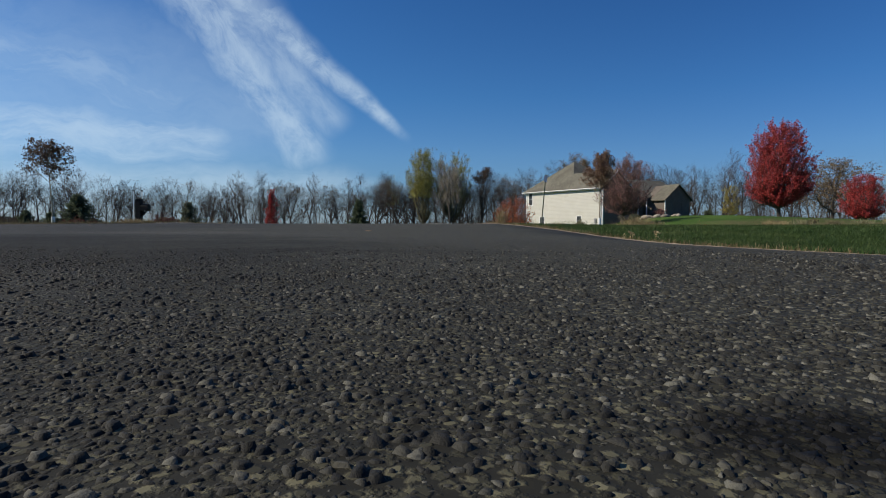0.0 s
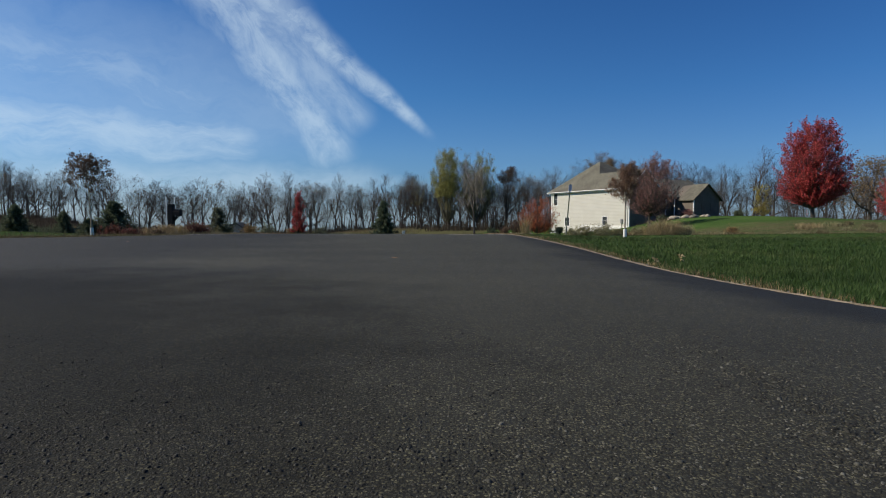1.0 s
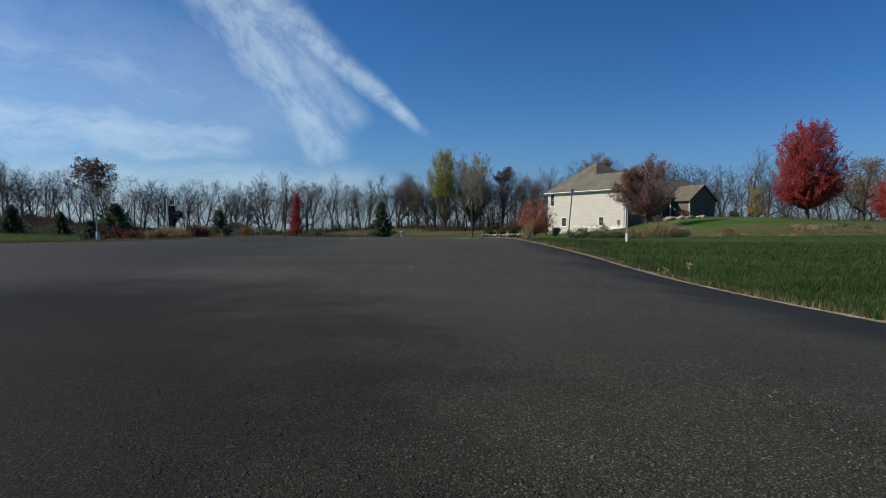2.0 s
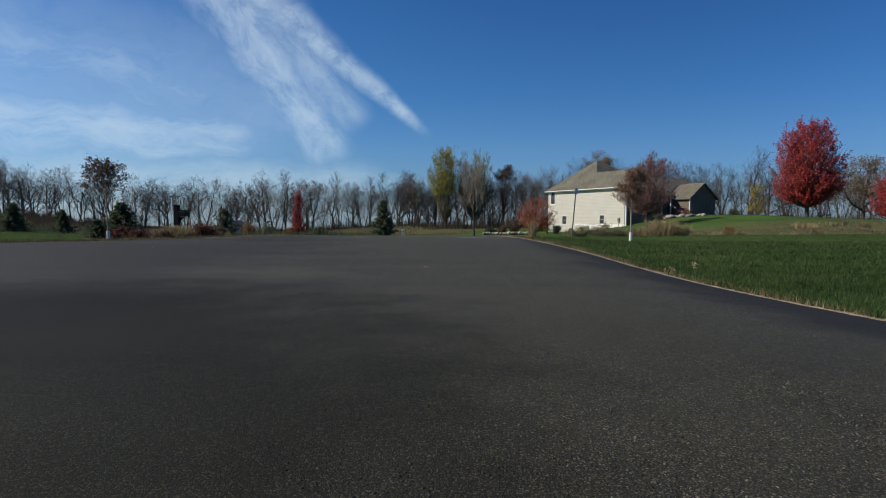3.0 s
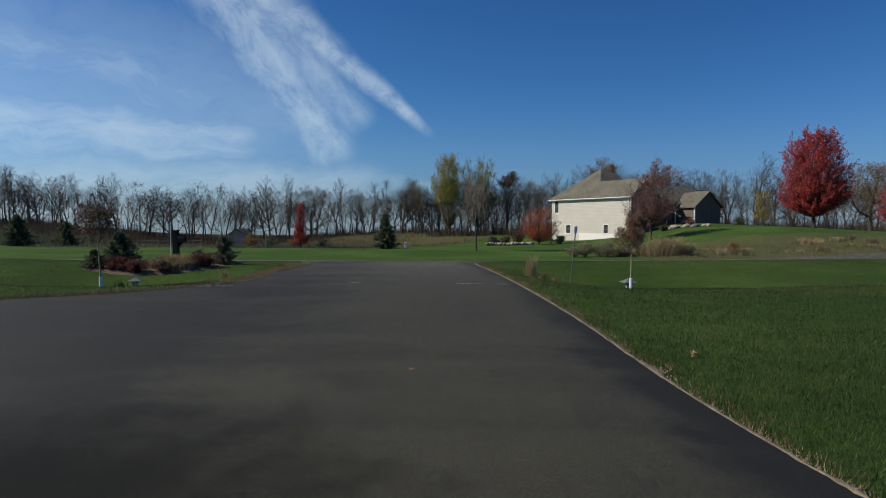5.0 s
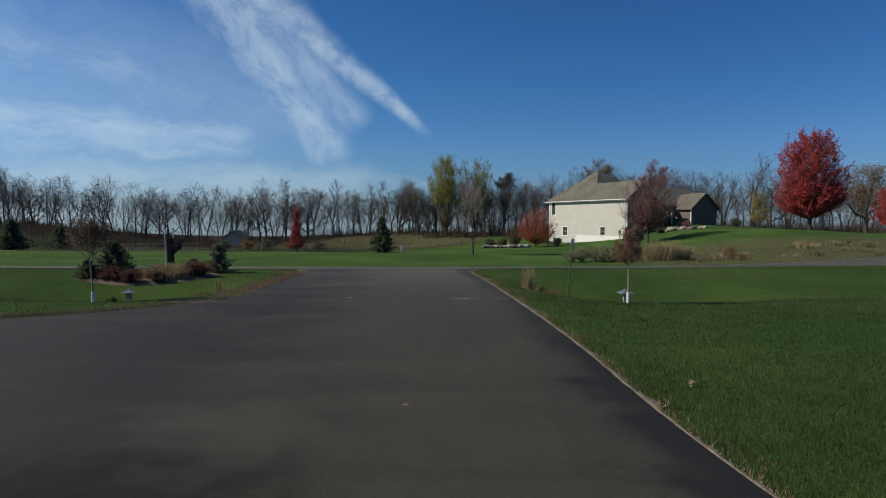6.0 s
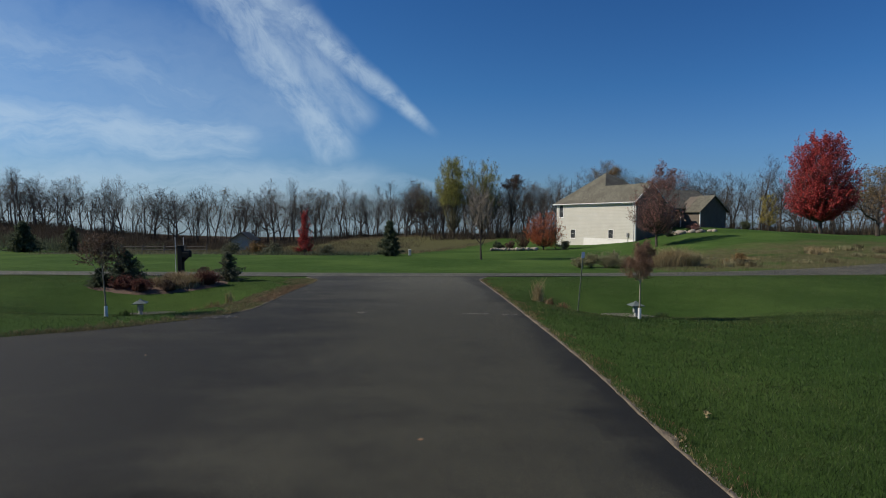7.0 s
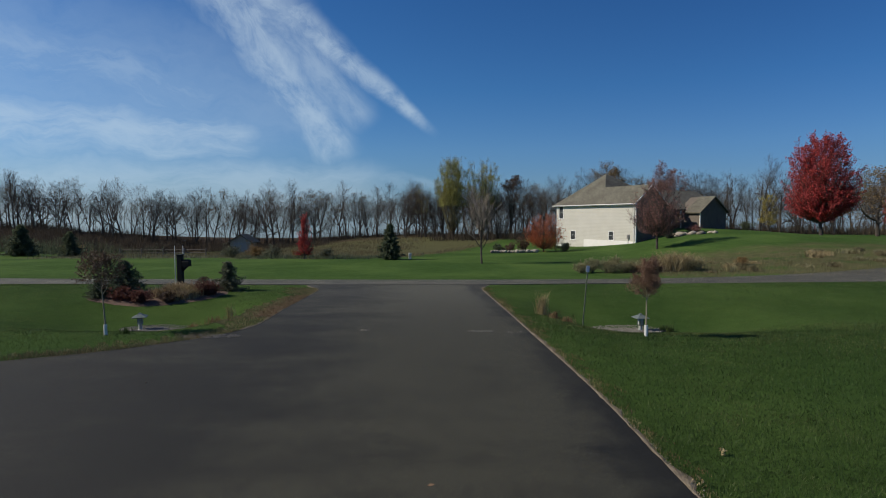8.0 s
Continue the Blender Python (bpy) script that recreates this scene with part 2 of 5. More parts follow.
def land(x, y):
    x, y = np.asarray(x, float), np.asarray(y, float)
    z = glide(y, PROFILE) + glide(x, HILL_X) * glide(y, HILL_Y)
    z = z - 1.9 * np.exp(-(((x + 52) / 34) ** 2) - ((y - 106) / 24) ** 2)
    z = z - 2.5 * np.exp(-(((x + 56) / 25) ** 2) - ((y - 134) / 21) ** 2)
    z = z + 2.6 * np.exp(-(((x + 105) / 30) ** 2) - ((y - 84) / 26) ** 2)
    z = z + 1.9 * np.exp(-(((x + 118) / 26) ** 2) - ((y - 130) / 24) ** 2)
    # the lawn's lip before the road
    z = z + 0.012 * np.maximum(x, 0) * np.exp(-(((y - 28) / 3) ** 2))
    z = z + 0.24 * np.exp(-(((x + 23) / 5.5) ** 2) - ((y - 26) / 3) ** 2)
    # verge: shallow swales on both sides of the driveway before the road
    off = np.maximum(np.maximum(x - drive_right(y), drive_left(y) - x), 0)
    z = z - 0.85 * glide(off, [(0, 0), (1.0, 0.1), (3.6, 1.0), (6.0, 1.0), (11, 0.45), (200, 0.45)]) * np.exp(-(((y - 20.1) / np.where(y < 20.1, 3.4, 3.3)) ** 2))
    z = z - 0.14 * np.clip(np.maximum(x - 1.0, 0) / 2, 0, 1) * np.exp(-(((y - 6) / 5) ** 2)) * (y < 40)
    return z


def ground(x, y):
    return float(land(x, y))


def on(x, y, turn=0.0, sink=0.0):
    """A pose standing on the ground."""
    return pose(x, y, ground(x, y) - sink, 0, 0, turn)


# ---- surfaces ----
def make_grass_ground(n, b, pos):
    s = n.add("ShaderNodeSeparateXYZ", {0: pos})
    x, y = s.outputs[0], s.outputs[1]
    mow = n.noise(pos, 0.12, 3.0)
    mid, fine = n.noise(pos, 1.4, 4.0, 0.6), n.noise(pos, 28.0, 4.0, 0.7)
    f = n.math("ADD", n.math("MULTIPLY", fine, 0.6), n.math("MULTIPLY", mid, 0.4))
    lawn = n.ramp(f, [(0.3, (0.0215, 0.045, 0.010)), (0.5, (0.043, 0.084, 0.020)), (0.72, (0.073, 0.124, 0.033))])
    lawn = n.mix(n.smooth(mow, 0.35, 0.7), lawn, n.mix(0.45, lawn, (0.105, 0.165, 0.042, 1)))
    lawn = n.mix(n.smooth(y, 33.0, 31.0), lawn, n.mix(1.0, lawn, (0.80, 0.80, 0.80, 1), "MULTIPLY"))
    dry = n.ramp(f, [(0.3, (0.048, 0.045, 0.022)), (0.5, (0.096, 0.088, 0.045)), (0.72, (0.165, 0.148, 0.080))])
    edge = n.math("MULTIPLY_ADD", n.math("SUBTRACT", n.noise(pos, 0.22, 4.0), 0.5), 16.0, y)
    # rough field behind the mown lawn, and the unmown bank beyond the road
    back = n.math("SUBTRACT", edge, n.math("MULTIPLY_ADD", n.math("MAXIMUM", n.math("ADD", x, 8.0), 0.0), 3.4, 60.0))
    field = n.math("MULTIPLY", n.smooth(back, -1.0, 2.0), n.smooth(x, -54.0, -47.0))
    bank = n.math("MULTIPLY", n.smooth(x, 8.0, 16.0), n.math("MULTIPLY", n.smooth(edge, 35.5, 39.0), n.smooth(edge, 57.0, 49.0)))
    dryness = n.math("MAXIMUM", field, n.math("MULTIPLY", bank, n.smooth(n.noise(pos, 0.5, 5.0, 0.65), 0.25, 0.55)))
    c = n.mix(n.math("MULTIPLY", dryness, 0.85), lawn, dry)
    # fallen leaves on the floor of the wood
    litter = n.ramp(f, [(0.3, (0.030, 0.021, 0.014)), (0.72, (0.105, 0.075, 0.050))])
    deep = n.math("SUBTRACT", edge, n.math("MULTIPLY", n.smooth(x, -75.0, -50.0), 17.0))
    deep = n.math("ADD", deep, n.smooth(x, -50.0, -62.0, 0.0, 22.0))
    c = n.mix(n.smooth(deep, 103.0, 110.0), c, litter)
    n.tree.links.new(c, b.inputs["Base Color"])
    b.inputs["Roughness"].default_value = 0.95
    b.inputs["Specular IOR Level"].default_value = 0.03
    bump(n, b, f, 0.9, 0.05)


def patch_and_shadow(n, pos):
    """The driveway's darker areas with uneven edges and a painted shadow: 1 within them."""
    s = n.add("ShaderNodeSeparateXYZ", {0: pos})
    # a broad darker ellipse on the left
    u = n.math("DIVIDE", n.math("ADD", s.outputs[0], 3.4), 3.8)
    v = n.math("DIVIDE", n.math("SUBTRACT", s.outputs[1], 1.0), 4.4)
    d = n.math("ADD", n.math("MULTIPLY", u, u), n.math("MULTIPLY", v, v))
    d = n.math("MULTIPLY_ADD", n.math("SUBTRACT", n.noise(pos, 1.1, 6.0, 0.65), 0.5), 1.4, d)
    # darker over the first metres, fading out unevenly
    near = n.math("MULTIPLY_ADD", n.math("SUBTRACT", n.noise(pos, 0.7, 4.0), 0.5), 2.0, s.outputs[1])
    # the drone's own shadow, painted into the asphalt colour as a dark ellipse
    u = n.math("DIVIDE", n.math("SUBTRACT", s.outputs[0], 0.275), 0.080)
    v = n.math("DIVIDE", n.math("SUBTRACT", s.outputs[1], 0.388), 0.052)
    drone_shadow = n.math("ADD", n.math("MULTIPLY", u, u), n.math("MULTIPLY", v, v))
    drone_shadow = n.math("MULTIPLY_ADD", n.math("SUBTRACT", n.noise(pos, 30.0, 4.0), 0.5), 0.9, drone_shadow)
    darkened = n.math("MAXIMUM", n.smooth(d, 1.35, 0.35), n.smooth(near, 4.6, 1.6, 0.0, 0.28))
    return n.math("MAXIMUM", darkened, n.smooth(drone_shadow, 1.25, 0.1, 0.0, 1.25))


def asphalt(name, tint, dust, lanes):
    def build(n, b, pos):
        jolt = n.add("ShaderNodeTexNoise", {"Vector": pos, "Scale": 190.0, "Detail": 3.0}).outputs["Color"]
        moved = n.add("ShaderNodeVectorMath", {0: jolt, 1: (0.009, 0.009, 0.009), 2: pos})
        moved.operation = "MULTIPLY_ADD"
        cells = n.add("ShaderNodeTexVoronoi", {"Vector": moved.outputs[0], "Scale": 150.0, "Randomness": 1.0})
        grey = n.add("ShaderNodeSeparateColor", {0: cells.outputs["Color"]}).outputs[0]
        stone = n.ramp(grey, [(0.0, (0.013, 0.013, 0.012)), (0.4, (0.025, 0.025, 0.023)), (0.75, (0.044, 0.043, 0.039)), (1.0, (0.092, 0.089, 0.079))])
        gap = n.smooth(cells.outputs["Distance"], 0.28, 0.64, 0.0, 0.95)
        c = n.mix(gap, stone, (0.008, 0.008, 0.008, 1))
        # dusty lanes and darker patches at the size of metres
        stretch = n.add("ShaderNodeVectorMath", {0: pos, 1: (0.32, 0.55, 1.0)})
        stretch.operation = "MULTIPLY"
        wide = stretch.outputs[0]
        patch = n.noise(wide, 0.9, 6.0, 0.6, 1.2)
        small = n.noise(pos, 2.6, 4.0)
        side = n.math("MULTIPLY_ADD", n.math("SUBTRACT", n.noise(pos, 0.35, 3.0), 0.5), 3.0, n.add("ShaderNodeSeparateXYZ", {0: pos}).outputs[0])
        at = n.add("ShaderNodeSeparateXYZ", {0: pos})
        rim = n.math("MULTIPLY_ADD", at.outputs[1], 0.1, at.outputs[0])
        rim = n.math("MULTIPLY_ADD", n.math("SUBTRACT", n.noise(pos, 0.7, 6.0, 0.65), 0.5), 2.0, rim)
        lane = n.math("MULTIPLY", n.smooth(side, -5.5, -0.6), n.smooth(rim, 3.1, 2.0))
        f = n.math("MULTIPLY_ADD", small, 0.3, n.math("MULTIPLY", patch, 0.75))
        if lanes:
            # lighter farther along the drive
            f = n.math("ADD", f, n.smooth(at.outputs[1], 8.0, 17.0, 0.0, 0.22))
            flat = n.add("ShaderNodeVectorMath", {0: pos, 1: (0.16, 1.1, 1.0)})
            flat.operation = "MULTIPLY"
            f = n.math("MULTIPLY_ADD", n.math("SUBTRACT", n.noise(flat.outputs[0], 1.0, 4.0, 0.6), 0.5), 0.5, f)
        f = n.smooth(n.math("MULTIPLY_ADD", n.math("SUBTRACT", lane, 0.55), lanes, f), 0.22, 0.88)
        c = n.mix(1.0, c, n.ramp(f, [(0.0, tuple(0.46 * t for t in tint)), (1.0, tuple(dust * t for t in tint))]), "MULTIPLY")
        if lanes:
            n.tree.links.new(n.math("MULTIPLY_ADD", patch_and_shadow(n, pos), -0.24, 0.35), b.inputs["Specular IOR Level"])
            # paler over the last metres before the road
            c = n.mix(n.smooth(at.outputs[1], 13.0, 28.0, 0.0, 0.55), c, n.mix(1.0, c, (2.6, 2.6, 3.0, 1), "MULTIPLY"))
            # tints the darker areas and the drone's painted shadow
            c = n.mix(n.math("MULTIPLY", patch_and_shadow(n, pos), 0.70), c, (0.0075, 0.0075, 0.0070, 1))
        n.tree.links.new(c, b.inputs["Base Color"])
        b.inputs["Roughness"].default_value = 0.82
        b.inputs["Specular IOR Level"].default_value = 0.35
        h = n.math("MULTIPLY_ADD", gap, -1.0, grey)
        bump(n, b, h, 0.45, 0.003)

    return material(name, build)


GRASS_GROUND = material("lawn and rough grass", make_grass_ground)
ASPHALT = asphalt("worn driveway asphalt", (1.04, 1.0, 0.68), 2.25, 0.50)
ROAD = asphalt("pale road asphalt", (3.9, 3.75, 3.0), 2.0, 0.0)


def sheet(xs, ys, height, name, mat):
    gx, gy = np.meshgrid(xs, ys)
    v = np.stack([gx, gy, height(gx, gy)], -1).reshape(-1, 3)
    i = np.arange(len(v)).reshape(gx.shape)
    f = np.stack([i[:-1, :-1], i[:-1, 1:], i[1:, 1:], i[1:, :-1]], -1).reshape(-1, 4)
    return array_mesh(name, v, f, mat, True)


def spread(stops):
    """Grid lines with given steps over given stretches."""
    out = [stops[0][0]]
    for (a, step), (b, _) in zip(stops, stops[1:]):
        k = max(1, round((b - a) / step))
        out += [a + (b - a) * (j + 1) / k for j in range(k)]
    return np.array(out)


tagged(new("ground", sheet(spread([(-4000, 500), (-500, 30), (-140, 4), (-40, 1), (-12, 0.5), (14, 1), (60, 4), (160, 30), (500, 500), (4000, 1)]), spread([(-1500, 300), (-60, 6), (-12, 0.75), (40, 1), (60, 2), (150, 8), (500, 100), (1500, 500), (4500, 1)]), land, "ground", GRASS_GROUND)), "mown green lawn running into rough dry field grass", "ground", kind="structure")


def band(name, rows, left, right, count, lift, thick, mat):
    """A paved sheet between two edges, following the land, with a thickness."""
    v, f = [], []
    for y in rows:
        a, b = float(left(y)), float(right(y))
        xs = np.linspace(a, b, count)
        z = land(xs, np.full(count, y)) + lift
        v += [(a, y, z[0] - thick)] + [(x, y, h) for x, h in zip(xs, z)] + [(b, y, z[-1] - thick)]
    k = count + 2
    for r in range(len(rows) - 1):
        f += [(r * k + i, r * k + i + 1, (r + 1) * k + i + 1, (r + 1) * k + i) for i in range(k - 1)]
    return array_mesh(name, np.array(v), np.array(f), mat, False)


wobble = lambda y: 0.05 * noise.noise((y * 1.3, 3.1, 0)) + 0.055 * noise.noise((y * 4.1, 9.1, 0)) + 0.03 * noise.noise((y * 11.1, 2.1, 0))
drive_rows = spread([(-30, 1.0), (-2, 0.08), (20, 0.2), (29.85, 1)])
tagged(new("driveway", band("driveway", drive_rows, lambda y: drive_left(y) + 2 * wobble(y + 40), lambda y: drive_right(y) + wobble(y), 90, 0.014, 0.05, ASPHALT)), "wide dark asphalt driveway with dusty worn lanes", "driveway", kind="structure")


def make_road():
    v, f, count = [], [], 7
    xs = spread([(-400, 10), (-60, 1.5), (60, 10), (400, 1)])
    for x in xs:
        y0 = 29.75 + (0.0012 * min(-x - 4, 60) ** 2 if x < -4 else 0.0055 * min(max(x, 0), 40) ** 2)
        ys = np.linspace(y0, y0 + 5.6, count)
        z = land(np.full(count, x), ys) + 0.02 + 0.05 * (1 - np.linspace(-1, 1, count) ** 2)
        v += [(x, ys[0], z[0] - 0.1)] + [(x, y, h) for y, h in zip(ys, z)] + [(x, ys[-1], z[-1] - 0.1)]
    k = count + 2
    for r in range(len(xs) - 1):
        f += [(r * k + i, (r + 1) * k + i, (r + 1) * k + i + 1, r * k + i + 1) for i in range(k - 1)]
    tagged(new("road", array_mesh("road", np.array(v), np.array(f), ROAD)), "pale grey asphalt country road without markings", "road", kind="structure")


make_road()

# ---- trees ----
BARK = plain("grey brown bark", (0.022, 0.018, 0.015), (0.085, 0.070, 0.058), 0.9, 3.0, 30.0, 0.5)
PALE_BARK = plain("pale young bark", (0.15, 0.13, 0.095), (0.33, 0.29, 0.22), 0.85, 6.0, 40.0, 0.4)
PALE_TWIG = plain("pale twigs", (0.12, 0.10, 0.085), (0.26, 0.225, 0.19), 0.9, 0.6, 9.0, 0.0)
TWIG = plain("thin twigs", (0.028, 0.022, 0.018), (0.095, 0.075, 0.060), 0.9, 0.6, 9.0, 0.0)


def grow(seed, height, girth, fork, spread_angle, counts, lean=0.0, droop=0.0, rise=0.12, reach=0.62, straight=0.12, width=None, thin=0.004, outline=None):
    """Branches of a tree as (points, radii, level). fork: where the limbs begin; counts: branches a branch, level by level."""
    r = random.Random(seed)
    out = []

    def limb(start, way, length, radius, level):
        k = (9, 6, 4, 2, 1)[min(level, 4)]
        pts, rad = [start.copy()], [radius]
        p, d = start.copy(), way.normalized()
        for i in range(k):
            d = d + Vector((r.gauss(0, 1), r.gauss(0, 1), r.gauss(0, 0.6))) * straight * (0.35 if level == 0 else 1 + 0.35 * level)
            d.z += (rise if level else 0.05) * (0.35 if level < 3 else 0.2) - droop * (i / k) * (level > 1)
            d.normalize()
            p = p + d * (length / k)
            pts.append(p.copy())
            taper = 1 - (i + 1) / k
            rad.append(max(radius * (0.18 + 0.82 * taper ** 0.9), thin))
        out.append((pts, rad, level))
        if level >= len(counts):
            return
        lo = fork if level == 0 else 0.22
        c = counts[level]
        for j in range(c):
            f = lo + (1 - lo) * (j + r.uniform(0.1, 0.9)) / c
            s = f * k
            i = min(int(s), k - 1)
            at = pts[i].lerp(pts[i + 1], s - i)
            along = (pts[i + 1] - pts[i]).normalized()
            turn = j * 2.4 + r.uniform(-0.7, 0.7) + level * 1.3
            side = along.orthogonal().normalized()
            side = Matrix.Rotation(turn, 3, along) @ side
            a = radians(spread_angle) * r.uniform(0.7, 1.25) * (1.1 if level else 1.2 - 0.5 * f)
            w = along * math.cos(a) + side * math.sin(a)
            base = rad[i] * (1 - (s - i)) + rad[i + 1] * (s - i)
            size = length * reach * (1.15 - 0.55 * (f - lo) / (1 - lo)) * r.uniform(0.75, 1.2)
            if outline and level == 0:
                size = height * float(glide(f, outline)) * r.uniform(0.85, 1.12)
            limb(at, w, size, max(base * r.uniform(0.5, 0.78), thin), level + 1)

    limb(Vector((0, 0, -0.1)), Vector((lean * r.uniform(-1, 1), lean * r.uniform(-1, 1), 1)), height * 0.82, girth, 0)
    top = max(p.z for pts, _, _ in out for p in pts)
    f = height / top
    w = f
    if width:
        reached = sorted(math.hypot(p.x, p.y) for pts, _, lv in out if lv > 1 for p in pts)
        w = width * 0.5 / reached[int(0.96 * len(reached))]
    return [([Vector((p.x * w, p.y * w, p.z * f)) for p in pts], rad, lv) for pts, rad, lv in out]


def wood(branches, levels, sides=(8, 6, 4, 3, 3)):
    g = Geo()
    for pts, rad, lv in branches:
        if lv in levels:
            g.tube(pts, rad, sides[min(lv, 4)], caps=False)
            if lv >= 3:
                # a twig runs out to a point
                k = sides[min(lv, 4)]
                n = len(g.v) - k
                g.v[n:] = [pts[-1].copy()]
                g.f[-k:] = [(n - k + i, n - k + (i + 1) % k, n) for i in range(k)]
    return g


def leaf_cloud(centres, size, seed, jitter, per=1, flat=0.0, long=1.35):
    """Many small leaves, each a bent pair of faces, round given places."""
    rng = np.random.default_rng(seed)
    c = np.repeat(np.array([tuple(p) for p in centres]), per, 0)
    c = c + rng.normal(0, jitter, c.shape)
    k = len(c)
    a = rng.normal(0, 1, (k, 3))
    a[:, 2] *= 1 - flat
    a /= np.linalg.norm(a, axis=1, keepdims=True)
    b = np.cross(a, rng.normal(0, 1, (k, 3)))
    b /= np.linalg.norm(b, axis=1, keepdims=True) + 1e-9
    up = np.cross(a, b)
    s = (size * rng.uniform(0.6, 1.4, (k, 1)))
    # a leaf: two sides folded along the midrib
    v = np.stack([c - a * s * long * 0.5, c + b * s * 0.42 + up * s * 0.18, c + a * s * long * 0.5, c - b * s * 0.42 + up * s * 0.18], 1).reshape(-1, 3)
    i = np.arange(k)[:, None] * 4
    f = np.concatenate([i + [0, 1, 2], i + [0, 2, 3]], 1).reshape(-1, 3)
    return v, f


def tips(branches, level, share=(0.35, 0.6, 0.85, 1.0)):
    out = []
    for pts, _, lv in branches:
        if lv >= level:
            for s in share:
                t = s * (len(pts) - 1)
                i = min(int(t), len(pts) - 2)
                out.append(pts[i].lerp(pts[i + 1], t - i))
    return out


def cloud_part(name, v, f, mat, parent, label=""):
    ob = new(name, array_mesh(name, v, f, mat))
    ob.parent = parent
    return tagged(ob, label, kind="stuff")


def bare_tree(seed, label, height=14.0, girth=0.2, fork=0.25, angle=38, counts=(8, 6, 5, 3), leaves=None, leaf_mat=None, bark=None, twig=None, **more):
    ob = thing("bare_tree", pose(0, 0, 0), label, "tree", "tree line")
    br = grow(seed, height, girth, fork, angle, counts, **more)
    part("trunk", wood(br, (0, 1), (6, 4)), bark or BARK, ob)
    part("crown", wood(br, (2, 3, 4), (6, 4, 3, 3, 3)), twig or TWIG, ob, "fine leafless twigs")
    if leaves:
        pick = random.Random(seed)
        pts = [p for p in tips(br, 3, (0.5, 1.0)) if pick.random() < leaves]
        v, f = leaf_cloud(pts, 0.13, seed, 0.22, 2)
        cloud_part("foliage", v, f, leaf_mat, ob, "sparse leaves clinging to the twigs")
    return ob


def leafy_tree(name, m, label, group, seed, height, girth, fork, angle, counts, leaf, leaf_mat, per, jitter, crown_label, keep=None, bark=None, category="tree", **more):
    ob = thing(name, m, label, category, group)
    br = grow(seed, height, girth, fork, angle, counts, **more)
    part("trunk", wood(br, (0, 1, 2)), bark or BARK, ob)
    last = len(counts)
    twigs = wood(br, tuple(range(3, last + 1)))
    pts = tips(br, max(last - 1, 1)) + tips(br, 1, (0.55, 0.8))
    if keep:
        pts = [p for p in pts if keep(p)]
    v, f = leaf_cloud(pts, leaf, seed, jitter, per)
    if twigs.v:
        part("branchwork", twigs, TWIG, ob, kind="stuff")
    cloud_part("crown", v, f, leaf_mat, ob, crown_label)
    return ob


